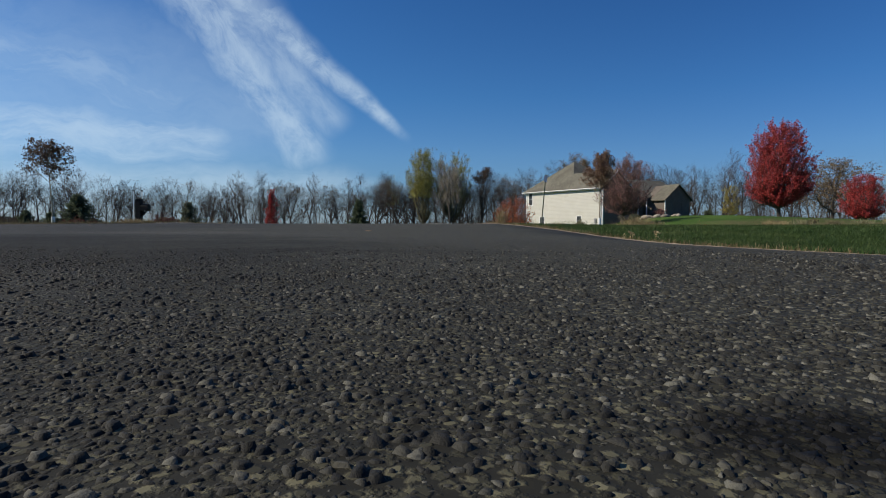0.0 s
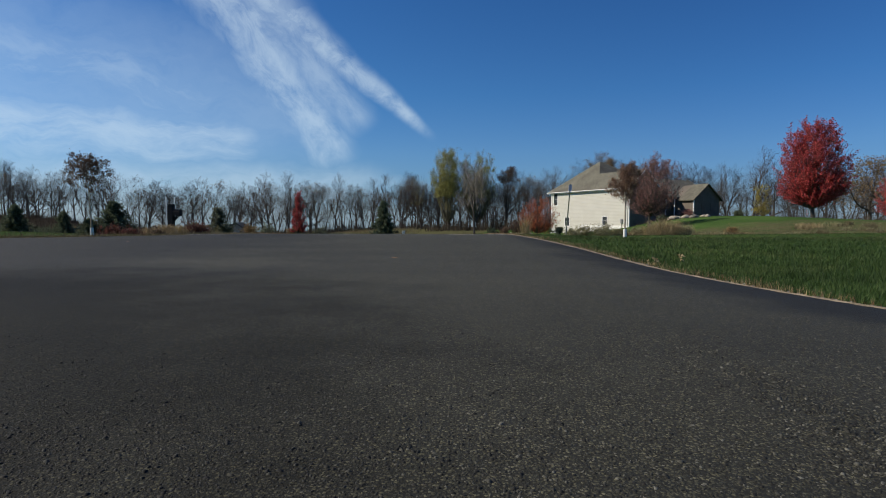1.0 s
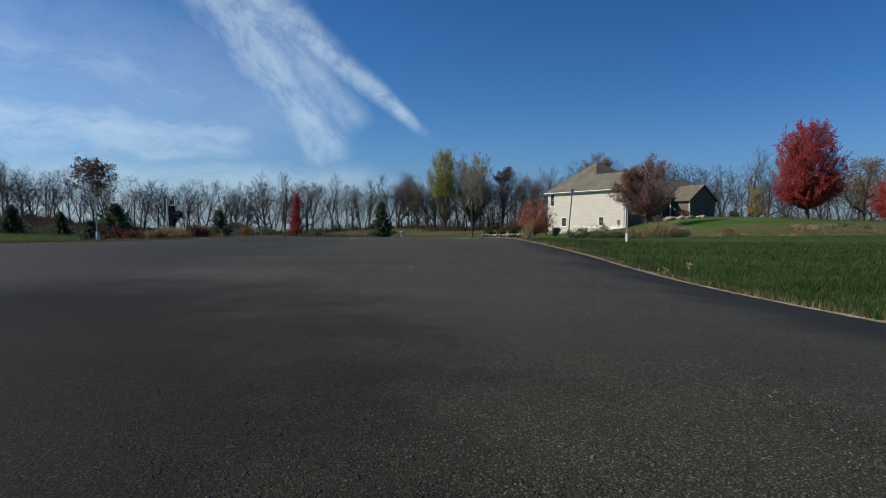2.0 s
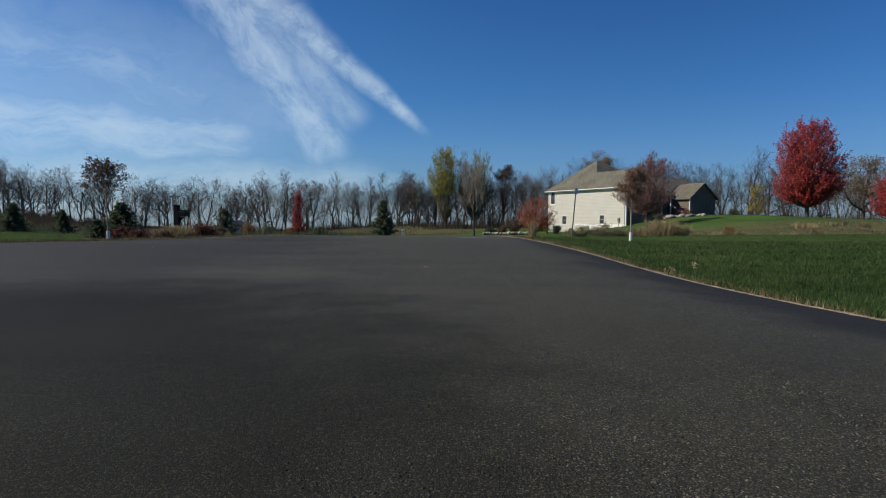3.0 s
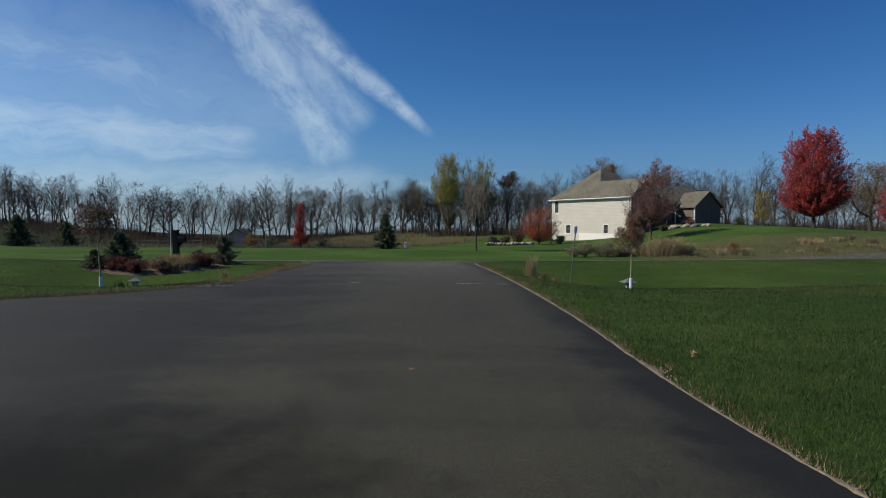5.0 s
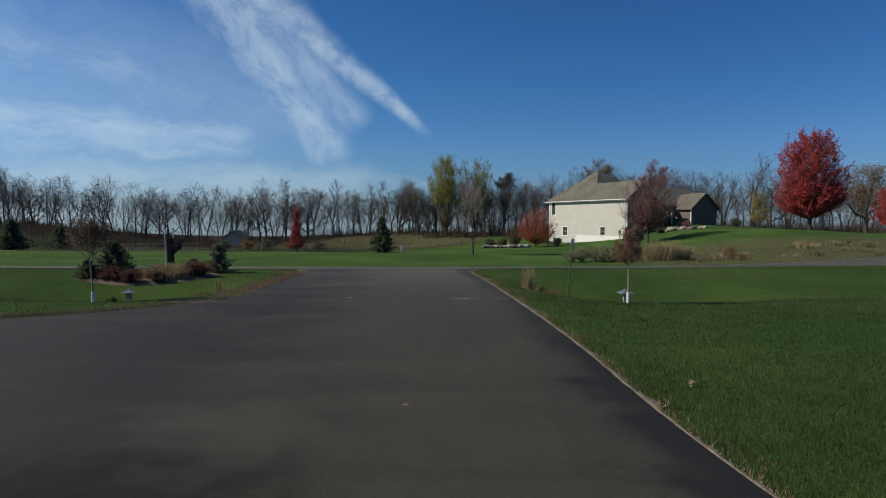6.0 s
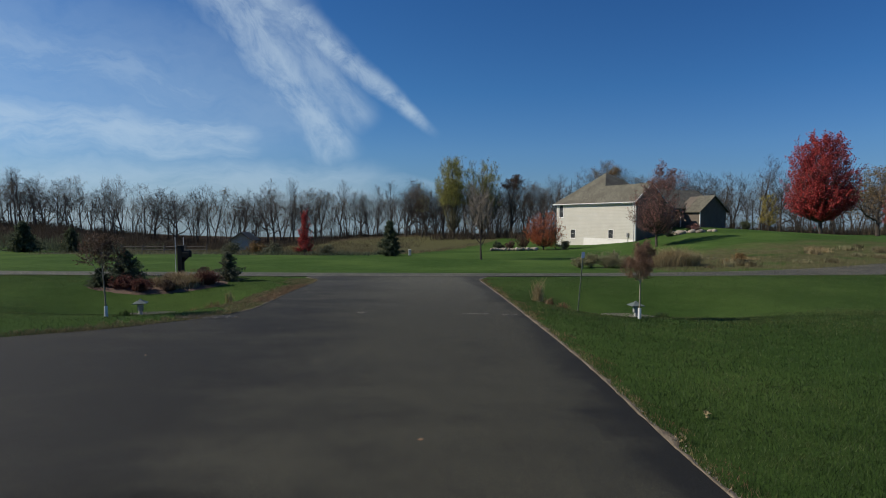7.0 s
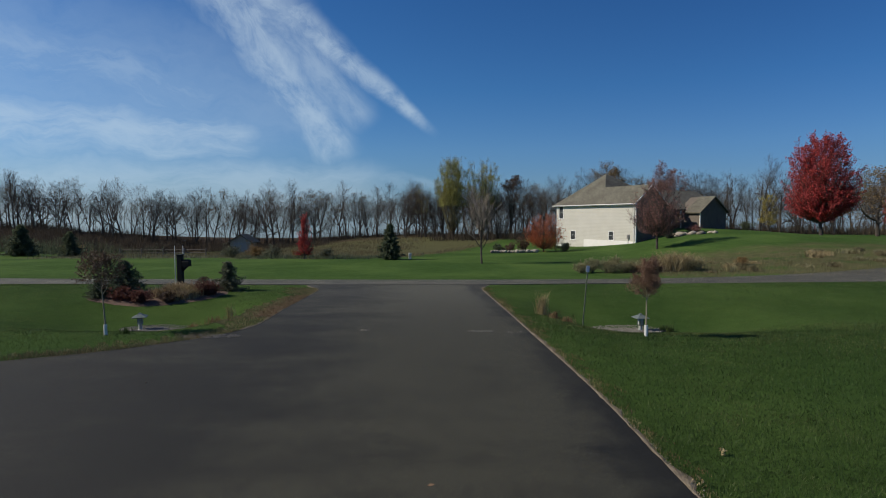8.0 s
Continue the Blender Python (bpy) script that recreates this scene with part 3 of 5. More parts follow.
def bough_tree(name, m, label, group, seed, height, girth, clear, width, outline, boughs, leaf, leaf_mat, per, jitter, crown_label, rise=1.3, spray=4, inner=0.3, bare=0.0, bark=None, twig=None, thin=0.008, sweep=0.62, crown_from=0.0, reach=0.10):
    """A tree of many rising boughs that fill an outline (half widths by height), leaves along their outer parts. bare: share of boughs without leaves."""
    r = random.Random(seed)
    ob = thing(name, m, label, "tree", group)
    spine = [Vector((0, 0, -0.1))]
    for k in range(1, 9):
        spine.append(Vector((spine[-1].x + r.gauss(0, 0.006) * height, spine[-1].y + r.gauss(0, 0.006) * height, 0.86 * height * k / 8)))
    trunk, twigs, pts = Geo(), Geo(), []
    trunk.tube(spine, [max(girth * (1 - 0.88 * k / 8), thin) for k in range(9)], 8, False)
    widest = max(w for _, w in outline)
    made = 0
    while made < boughs:
        h = clear + (1 - clear) * r.random()
        share = float(glide((h - clear) / (1 - clear), outline))
        if r.random() > (share / widest) ** 0.9 + 0.06:
            continue
        made += 1
        a = made * 2.4 + r.uniform(-0.5, 0.5)
        out = width * 0.5 * share / widest * (inner + (1 - inner) * r.random() ** 0.55) * r.uniform(0.9, 1.1)
        z = h * height * r.uniform(0.97, 1.03)
        z0 = min(max(clear * height * r.uniform(0.75, 1.0), z - out * rise * r.uniform(0.8, 1.25)), 0.82 * height)
        i = min(int(z0 / (0.86 * height) * 8), 7)
        start = spine[i].lerp(spine[i + 1], z0 / (0.86 * height) * 8 - i)
        end = Vector((start.x + out * math.cos(a), start.y + out * math.sin(a), max(z, z0 + 0.1)))
        bend = Vector((start.x + out * sweep * math.cos(a + r.uniform(-0.2, 0.2)), start.y + out * sweep * math.sin(a), z0 + (end.z - z0) * 0.36))
        curve = [start * (1 - t) ** 2 + bend * (2 * t * (1 - t)) + end * t * t for t in (0, 0.25, 0.5, 0.75, 1.0)]
        base = max(girth * 0.34 * (1 - 0.7 * h) * r.uniform(0.6, 1.1), thin * 1.6)
        (trunk if made <= boughs // 4 else twigs).tube(curve, [base, base * 0.8, base * 0.6, base * 0.4 + thin * 0.3, thin], 5 if made <= boughs // 4 else 4, False)
        dressed = r.random() >= bare
        if dressed:
            pts += [curve[2].lerp(curve[4], t) for t in np.linspace(0.1, 1.0, per)]
        for j in range(spray):
            t = r.uniform(0.35, 0.98)
            at = start * (1 - t) ** 2 + bend * (2 * t * (1 - t)) + end * t * t
            way = (curve[4] - curve[3]).normalized() + Vector((r.gauss(0, 0.55), r.gauss(0, 0.55), r.gauss(0.25, 0.35)))
            tip = at + way.normalized() * width * reach * r.uniform(0.5, 1.3)
            twigs.tube([at, at.lerp(tip, 0.5) + Vector((0, 0, 0.01 * height * r.random())), tip], [thin * 1.3, thin, thin * 0.6], 3, False)
            if dressed:
                pts += [at.lerp(tip, t) for t in np.linspace(0.25, 1.05, per)]
    part("trunk", trunk, bark or BARK, ob)
    part("branchwork", twigs, twig or TWIG, ob, kind="stuff")
    pts = [p for p in pts if p.z > crown_from * height]
    v, f = leaf_cloud(pts, leaf, seed, jitter, 1)
    cloud_part("crown", v, f, leaf_mat, ob, crown_label)
    return ob


# ---- the neighbour's house ----
def make_siding(n, b, pos):
    s = n.add("ShaderNodeSeparateXYZ", {0: pos})
    lap = n.math("FRACT", n.math("MULTIPLY", s.outputs[2], 5.0))
    blotch = n.noise(pos, 0.7, 4.0)
    f = n.math("MULTIPLY_ADD", n.noise(pos, 9.0, 3.0), 0.4, n.math("MULTIPLY", blotch, 0.6))
    c = n.ramp(f, [(0.3, (0.47, 0.455, 0.40)), (0.7, (0.56, 0.545, 0.49))])
    c = n.mix(n.smooth(lap, 0.76, 1.0, 0.0, 0.75), c, (0.30, 0.28, 0.23, 1))
    n.tree.links.new(c, b.inputs["Base Color"])
    b.inputs["Roughness"].default_value = 0.55
    bump(n, b, lap, 0.6, 0.02)


def make_shingles(n, b, pos):
    s = n.add("ShaderNodeSeparateXYZ", {0: pos})
    course = n.math("FRACT", n.math("MULTIPLY", s.outputs[2], 9.0))
    f = n.math("MULTIPLY_ADD", n.noise(pos, 4.0, 4.0, 0.75), 0.7, n.math("MULTIPLY", n.noise(pos, 0.6, 3.0), 0.3))
    c = n.ramp(f, [(0.36, (0.060, 0.054, 0.040)), (0.5, (0.108, 0.102, 0.077)), (0.64, (0.185, 0.175, 0.135))])
    c = n.mix(n.smooth(course, 0.85, 1.0, 0.0, 0.4), c, (0.05, 0.042, 0.03, 1))
    n.tree.links.new(c, b.inputs["Base Color"])
    b.inputs["Roughness"].default_value = 0.92
    bump(n, b, f, 0.5, 0.03)


SIDING = material("cream lap siding", make_siding)
SHINGLES = material("weathered brown shingles", make_shingles)
# siding of the walls away from the sun, shade put into its brown
SHADED_SIDING = plain("shaded brown siding", (0.085, 0.070, 0.057), (0.16, 0.135, 0.108), 0.8, 1.5, 14.0)
TRIM = plain("white painted trim", (0.66, 0.65, 0.62), (0.80, 0.79, 0.76), 0.5, 2.0, 30.0, 0.05)
FOUNDATION = plain("painted foundation", (0.60, 0.59, 0.56), (0.74, 0.73, 0.70), 0.8, 1.5, 20.0, 0.2)
METER_GREY = plain("grey metal box", (0.22, 0.22, 0.22), (0.34, 0.34, 0.34), 0.45, 3.0, 40.0, 0.05, 0.6)


def make_glass(n, b, pos):
    b.inputs["Base Color"].default_value = (0.05, 0.055, 0.06, 1)
    b.inputs["Roughness"].default_value = 0.06
    b.inputs["Specular IOR Level"].default_value = 0.6


GLASS = material("dark window glass", make_glass)


def wall_panel(x0, x1, z0, z1, openings, thick, m):
    """A wall along x with real openings (x0, x1, z0, z1), its outer face at y = 0."""
    g = Geo()
    xs = sorted({x0, x1, *[v for o in openings for v in o[:2]]})
    zs = sorted({z0, z1, *[v for o in openings for v in o[2:]]})
    for a, b in zip(xs, xs[1:]):
        for c, d in zip(zs, zs[1:]):
            u, w = (a + b) / 2, (c + d) / 2
            if not any(o[0] < u < o[1] and o[2] < w < o[3] for o in openings):
                g.box(a, b, 0, thick, c, d, 0, m)
    return g


def house_window(parent, x0, x1, z0, z1, m, bars=1, frame_mat=None):
    w = 0.09
    g = Geo()
    for a, b, c, d in ((x0 - w, x0, z0 - w, z1 + w), (x1, x1 + w, z0 - w, z1 + w), (x0, x1, z1, z1 + w), (x0, x1, z0 - w, z0)):
        g.box(a, b, -0.03, 0.12, c, d, 0, m)
    win = part("window", g, frame_mat or TRIM, parent, "white framed window")
    step = (z1 - z0) / (bars + 1)
    for k in range(bars + 1):
        part("pane", Geo().box(x0, x1, 0.09, 0.11, z0 + k * step + (0.025 if k else 0), z0 + (k + 1) * step, 0, m), GLASS, win)
    for k in range(bars):
        part("glazing_bar", Geo().box(x0, x1, 0.06, 0.115, z0 + (k + 1) * step, z0 + (k + 1) * step + 0.025, 0, m), frame_mat or TRIM, win)
    part("sill", Geo().box(x0 - w - 0.04, x1 + w + 0.04, -0.09, -0.03, z0 - w - 0.05, z0 - w, 0, m), frame_mat or TRIM, win)


def roof_plane(pts, thick=0.16):
    """A roof slope with a thickness, from its corners."""
    pts = [Vector(p) for p in pts]
    k = len(pts)
    low = [p - Vector((0, 0, thick)) for p in pts]
    return Geo().add(pts + low, [tuple(range(k)), tuple(range(2 * k - 1, k - 1, -1))] + [(i, k + i, k + (i + 1) % k, (i + 1) % k) for i in range(k)])


def make_house():
    # local x along the cream side wall, local y into the house
    turn = math.degrees(math.atan2(-14.0, 8.0))
    ob = thing("house", pose(14.6, 88.0, 0, 0, 0, turn), "cream sided two-level house with brown hip roof", "house")
    flat = Matrix.Identity(4)
    quarter = Matrix.Rotation(radians(90), 4, "Z")
    wing_l, wing_w, main_l, main_w = 16.1, 5.2, 10.4, 13.0
    eave, pitch, over = 5.3, 0.84, 0.45
    windows = [(11.25, 12.1, -0.08, 1.08), (0.6, 1.5, 2.9, 4.7), (3.3, 4.3, -0.25, 1.0)]
    part("side_wall", wall_panel(0, wing_l, -1.8, eave, windows, 0.2, flat), SIDING, ob, "sunlit cream lap siding wall")
    for o in windows:
        house_window(ob, *o, flat, 1)
    part("foundation", Geo().box(6.2, wing_l - 0.12, -0.035, -0.004, -1.8, -0.15), FOUNDATION, ob, "pale painted foundation strip")
    part("corner_trim", Geo().box(wing_l - 0.10, wing_l + 0.024, -0.025, 0.10, -1.8, eave), TRIM, ob)
    part("corner_trim", Geo().box(-0.024, 0.10, -0.025, 0.10, -1.8, eave), TRIM, ob)
    # gable end of the wing, facing the hill
    gable = Geo().add([Vector(p) for p in ((wing_l, 0.2, -1.8), (wing_l, wing_w, -1.8), (wing_l, wing_w, eave), (wing_l, wing_w / 2, eave + pitch * wing_w / 2), (wing_l, 0.2, eave + 0.16), (wing_l - 0.2, 0.2, -1.8), (wing_l - 0.2, wing_w, -1.8), (wing_l - 0.2, wing_w, eave), (wing_l - 0.2, wing_w / 2, eave + pitch * wing_w / 2), (wing_l - 0.2, 0.2, eave + 0.16))], [(0, 1, 2, 3, 4), (9, 8, 7, 6, 5), (0, 5, 6, 1), (1, 6, 7, 2), (2, 7, 8, 3), (3, 8, 9, 4), (4, 9, 5, 0)])
    part("gable_wall", gable, SHADED_SIDING, ob, "brown gable wall in shade")
    part("wing_back_wall", Geo().box(main_l, wing_l - 0.2, wing_w - 0.2, wing_w - 0.003, -1.8, eave), SHADED_SIDING, ob)
    part("court_wall", Geo().box(main_l - 0.2, main_l, wing_w, main_w, -1.8, eave), SHADED_SIDING, ob)
    part("back_wall", Geo().box(0, 0.2, 0.2, main_w, -1.8, eave), SIDING, ob)
    part("end_wall", Geo().box(0.2, main_l - 0.2, main_w - 0.2, main_w, -1.8, eave), SIDING, ob)
    # roofs
    top = eave + pitch * 5.2
    e = eave - pitch * over
    x0, x1, y0, y1 = -over, main_l + over, -over, main_w + over
    ra, rb = (5.2, 5.2, top), (5.2, 5.7, top - 0.08)
    meet = (main_l - wing_w / 2, wing_w / 2, eave + pitch * wing_w / 2)
    end = wing_l + 0.35
    ridge_end = (end, wing_w / 2, eave + pitch * wing_w / 2)
    part("side_roof", roof_plane([(x0, y0, e), (end, y0, e), ridge_end, meet, ra]), SHINGLES, ob)
    part("wing_roof", roof_plane([ridge_end, (end, wing_w + over, e), (main_l, wing_w + over, e + 0.0), (main_l, wing_w, eave), meet]), SHINGLES, ob)
    part("court_roof", roof_plane([meet, (main_l, wing_w, eave), (x1, wing_w + over, e), (x1, y1, e), rb, ra]), SHINGLES, ob)
    part("back_roof", roof_plane([(x0, y1, e), (x0, y0, e), ra, rb]), SHINGLES, ob)
    part("end_roof", roof_plane([(x1, y1, e), (x0, y1, e), rb]), SHINGLES, ob)
    part("gutter", Geo().box(x0 - 0.02, end, y0 - 0.11, y0 + 0.01, e - 0.13, e - 0.02, 0.015), TRIM, ob, "white gutter along the eave")
    part("soffit", Geo().box(x0 + 0.02, end - 0.05, y0 + 0.012, -0.004, e - 0.22, e - 0.17), TRIM, ob)
    rake = Geo()
    for ya, yb in ((y0, wing_w / 2), (wing_w + over, wing_w / 2)):
        za, zb = e - 0.22, ridge_end[2] - 0.22
        rake.add([Vector(p) for p in ((end + 0.003, ya, za), (end + 0.003, yb, zb), (end + 0.003, yb, zb + 0.24), (end + 0.003, ya, za + 0.24), (end + 0.04, ya, za), (end + 0.04, yb, zb), (end + 0.04, yb, zb + 0.24), (end + 0.04, ya, za + 0.24))], [(0, 1, 2, 3), (7, 6, 5, 4), (0, 4, 5, 1), (1, 5, 6, 2), (2, 6, 7, 3), (3, 7, 4, 0)])
    part("rake_board", rake, TRIM, ob)
    part("downspout", Geo().tube([(15.85, -0.08, -0.4), (15.85, -0.08, 4.6), (15.85, -0.35, e - 0.1)], [0.045] * 3, 6), TRIM, ob)
    meter = part("meter_box", Geo().box(14.7, 15.05, -0.16, -0.004, 0.15, 0.75, 0.02), METER_GREY, ob, "grey electric meter box")
    part("meter_dial", Geo().tube([(14.875, -0.16, 0.55), (14.875, -0.24, 0.55)], [0.09, 0.085], 10), METER_GREY, meter)
    part("conduit", Geo().tube([(14.87, -0.06, 0.15), (14.87, -0.06, -0.9)], [0.03, 0.03], 6), METER_GREY, meter)
    # lower link with a shaded porch
    part("link_wall", Geo().box(2.2, 9.0, main_w + 0.005, 25.0, -1.0, 4.3), SHADED_SIDING, ob)
    le, lt = 4.25, 7.4
    part("link_roof", roof_plane([(10.4, main_w + 0.5, le), (10.4, 25.5, le), (5.5, 25.5, lt), (5.5, main_w + 0.5, lt)]), SHINGLES, ob)
    part("link_roof_back", roof_plane([(0.8, 25.5, le), (0.8, main_w + 0.5, le), (5.5, main_w + 0.5, lt), (5.5, 25.5, lt)]), SHINGLES, ob)
    for y in (14.2, 16.2):
        part("porch_post", Geo().box(9.9, 10.05, y, y + 0.15, 0.2, 4.1, 0.02), TRIM, ob)
    # garage wing with a front gable
    ge, gt, gx, ga, gb = 4.05, 6.25, 13.1, 16.7, 22.7
    mid = (ga + gb) / 2
    g = Geo().add([Vector(p) for p in ((gx, ga, 0), (gx, gb, 0), (gx, gb, ge), (gx, mid, gt - 0.1), (gx, ga, ge), (9.0, ga, 0), (9.0, gb, 0), (9.0, gb, ge), (9.0, mid, gt - 0.1), (9.0, ga, ge))], [(0, 1, 2, 3, 4), (9, 8, 7, 6, 5), (0, 5, 6, 1), (1, 6, 7, 2), (2, 7, 8, 3), (3, 8, 9, 4), (4, 9, 5, 0)])
    part("garage_wall", g, SHADED_SIDING, ob, "brown front gable in shade")
    s = (gt - ge) / 3.0
    part("garage_roof", roof_plane([(10.6, ga - 0.4, ge - 0.4 * s), (gx + 0.35, ga - 0.4, ge - 0.4 * s), (gx + 0.35, mid, gt), (10.6, mid, gt)]), SHINGLES, ob)
    part("garage_roof_far", roof_plane([(gx + 0.35, gb + 0.4, ge - 0.4 * s), (10.6, gb + 0.4, ge - 0.4 * s), (10.6, mid, gt), (gx + 0.35, mid, gt)]), SHINGLES, ob)
    part("garage_trim", Geo().box(gx - 0.1, gx + 0.03, ga - 0.03, ga + 0.14, 0, ge - 0.25), TRIM, ob)
    face = pose(gx, 0, 0, 0, 0, 90)
    house_window(ob, 18.6, 20.6, 1.9, 3.2, face, 0, SHADED_SIDING)


make_house()

# ---- leaves and shrubs ----
RED = foliage("scarlet maple leaves", (0.19, 0.018, 0.022), (0.58, 0.088, 0.080))
ORANGE_RED = foliage("orange red leaves", (0.22, 0.046, 0.020), (0.56, 0.155, 0.052))
RUSSET = foliage("russet leaves", (0.125, 0.058, 0.052), (0.37, 0.19, 0.16))
DARK_LEAF = foliage("brown sapling leaves", (0.052, 0.036, 0.025), (0.175, 0.112, 0.076))
RED_TWIG = foliage("red brown sapling leaves", (0.11, 0.062, 0.042), (0.29, 0.18, 0.12))
WILLOW = foliage("yellow green willow leaves", (0.15, 0.148, 0.035), (0.40, 0.385, 0.11))
TAN_LEAF = foliage("tan oak leaves", (0.12, 0.075, 0.03), (0.30, 0.20, 0.085))
WILLOW_TWIG = plain("olive willow twigs", (0.085, 0.075, 0.032), (0.20, 0.18, 0.085), 0.9, 0.6, 9.0, 0.0)
YELLOW = foliage("yellow leaves", (0.19, 0.15, 0.025), (0.42, 0.34, 0.08))
NEEDLE = foliage("spruce needles", (0.036, 0.050, 0.030), (0.145, 0.172, 0.098), 0.7, 0.38)
JUNIPER = foliage("juniper needles", (0.058, 0.066, 0.042), (0.19, 0.20, 0.130), 0.7, 0.38)
BARBERRY = foliage("barberry leaves", (0.065, 0.027, 0.022), (0.20, 0.082, 0.062), 0.6, 0.4)
STRAW = foliage("dry grass blades", (0.16, 0.12, 0.055), (0.42, 0.34, 0.19), 0.8, 0.2)
BROWN_STRAW = foliage("brown dry stalks", (0.10, 0.055, 0.028), (0.30, 0.19, 0.11), 0.8, 0.2)


def make_blade(n, b, pos):
    r = n.add("ShaderNodeNewGeometry").outputs["Random Per Island"]
    c = n.ramp(r, [(0.1, (0.024, 0.050, 0.0115)), (0.6, (0.047, 0.084, 0.0205)), (0.95, (0.090, 0.134, 0.041))])
    tan = n.ramp(r, [(0.1, (0.060, 0.076, 0.024)), (0.9, (0.175, 0.185, 0.068))])
    patch = n.math("MULTIPLY_ADD", n.noise(pos, 1.9, 3.0, 0.6), 0.45, n.math("MULTIPLY", n.noise(pos, 0.33, 3.0), 0.6))
    there = n.add("ShaderNodeSeparateXYZ", {0: pos}).outputs[1]
    patch = n.math("ADD", patch, n.smooth(there, 8.0, 19.0, -0.02, 0.10))
    c = n.mix(n.smooth(patch, 0.50, 0.72, 0.0, 0.65), c, tan)
    c = n.mix(n.smooth(n.noise(pos, 1.1, 4.0, 0.6), 0.56, 0.38, 0.0, 0.80), c, n.mix(1.0, c, (0.5, 0.58, 0.5, 1), "MULTIPLY"))
    n.tree.links.new(c, b.inputs["Base Color"])
    b.inputs["Roughness"].default_value = 0.6
    b.inputs["Specular IOR Level"].default_value = 0.25
    t = n.add("ShaderNodeBsdfTranslucent", {"Color": c})
    m = n.add("ShaderNodeMixShader", {0: 0.35, 1: b.outputs[0], 2: t.outputs[0]})
    out = [x for x in n.tree.nodes if x.bl_idname == "ShaderNodeOutputMaterial"][0]
    n.tree.links.new(m.outputs[0], out.inputs[0])


BLADE = material("lawn grass blades", make_blade)
OLIVE = foliage("olive shrub leaves", (0.115, 0.110, 0.058), (0.37, 0.34, 0.19), 0.7, 0.3)
DRY_PLANT = foliage("pinkish tan dead plant leaves", (0.17, 0.125, 0.070), (0.42, 0.33, 0.20), 0.8, 0.2)
SCRUB = foliage("bare brush twigs", (0.032, 0.027, 0.020), (0.115, 0.092, 0.066), 0.9, 0.25)
FIELD = foliage("field grass blades", (0.075, 0.066, 0.034), (0.215, 0.185, 0.105), 0.85, 0.2)


def conifer(name, m, label, group, seed, height, width, mat, dense=1.0, skirt=0.05):
    """A conifer: trunk and whorls of drooping boughs with needle sprays."""
    r = random.Random(seed)
    ob = thing(name, m, label, "tree", group)
    part("trunk", Geo().tube([(0, 0, -0.1), (0.02 * height, 0, height * 0.5), (0, 0, height * 0.98)], [0.025 * height, 0.016 * height, 0.004], 7), BARK, ob)
    boughs, pts = Geo(), []
    layers = int(17 * dense) + 6
    for i in range(layers):
        f = skirt + (0.97 - skirt) * i / layers
        reach = width * 0.5 * (1 - f) ** 0.82 * r.uniform(0.62, 1.15) + 0.02 * height
        c = max(5, int(11 * (1 - 0.5 * f)))
        for k in range(c):
            a = 2 * math.pi * (k + r.uniform(-0.3, 0.3)) / c + i * 1.1
            l = reach * r.uniform(0.62, 1.25)
            z = f * height
            p0, p1, p2 = Vector((0, 0, z)), Vector((math.cos(a) * l * 0.6, math.sin(a) * l * 0.6, z - 0.02 * l)), Vector((math.cos(a) * l, math.sin(a) * l, z + 0.10 * l * r.uniform(-1, 1.6)))
            boughs.tube([p0, p1, p2], [0.006 * height, 0.004 * height, 0.002 * height], 3, False)
            for j in range(8):
                t = 0.2 + 0.8 * j / 7
                q = p0.lerp(p1, t * 1.6) if t < 0.6 else p1.lerp(p2, (t - 0.6) / 0.4)
                pts.append(q)
    part("branchwork", boughs, BARK, ob, kind="stuff")
    v, f = leaf_cloud(pts, 0.030 * height, seed, 0.019 * height, 6, 0.3, 2.4)
    cloud_part("foliage", v, f, mat, ob)
    return ob


def shrub(name, m, label, group, seed, height, width, mat, leaf=0.05, count=2600, stems=16, stem_mat=None, category="shrub", upright=0.6):
    r = random.Random(seed)
    ob = thing(name, m, label, category, group)
    g, pts = Geo(), []
    for k in range(stems):
        a, lean = r.uniform(0, 6.28), r.uniform(0.1, 1.0)
        out = width * 0.5 * lean
        h = height * (1 - 0.45 * lean**2) * r.uniform(0.75, 1.05)
        p = [Vector((math.cos(a) * out * t**upright * 0.15 + math.cos(a) * out * t, math.sin(a) * out * t, h * t - 0.05 * (t == 0))) for t in (0, 0.35, 0.7, 1.0)]
        g.tube(p, [0.012, 0.009, 0.006, 0.003], 4, False)
        for j in range(3):
            b = p[1].lerp(p[3], r.random())
            e = b + Vector((r.gauss(0, 1), r.gauss(0, 1), abs(r.gauss(0, 1)))) * width * 0.13
            g.tube([b, e], [0.005, 0.003], 3, False)
            pts += [b.lerp(e, s) for s in (0.3, 0.6, 1.0)]
        pts += [p[0].lerp(p[1], 0.7), p[1].lerp(p[2], 0.3), p[1].lerp(p[2], 0.7), p[2], p[2].lerp(p[3], 0.5), p[3]]
    part("branchwork", g, stem_mat or TWIG, ob, kind="stuff")
    v, f = leaf_cloud(pts, leaf, seed, width * 0.055, max(1, count // len(pts)))
    v[:, 2] = np.maximum(v[:, 2], 0.005)
    cloud_part("foliage", v, f, mat, ob)
    return ob


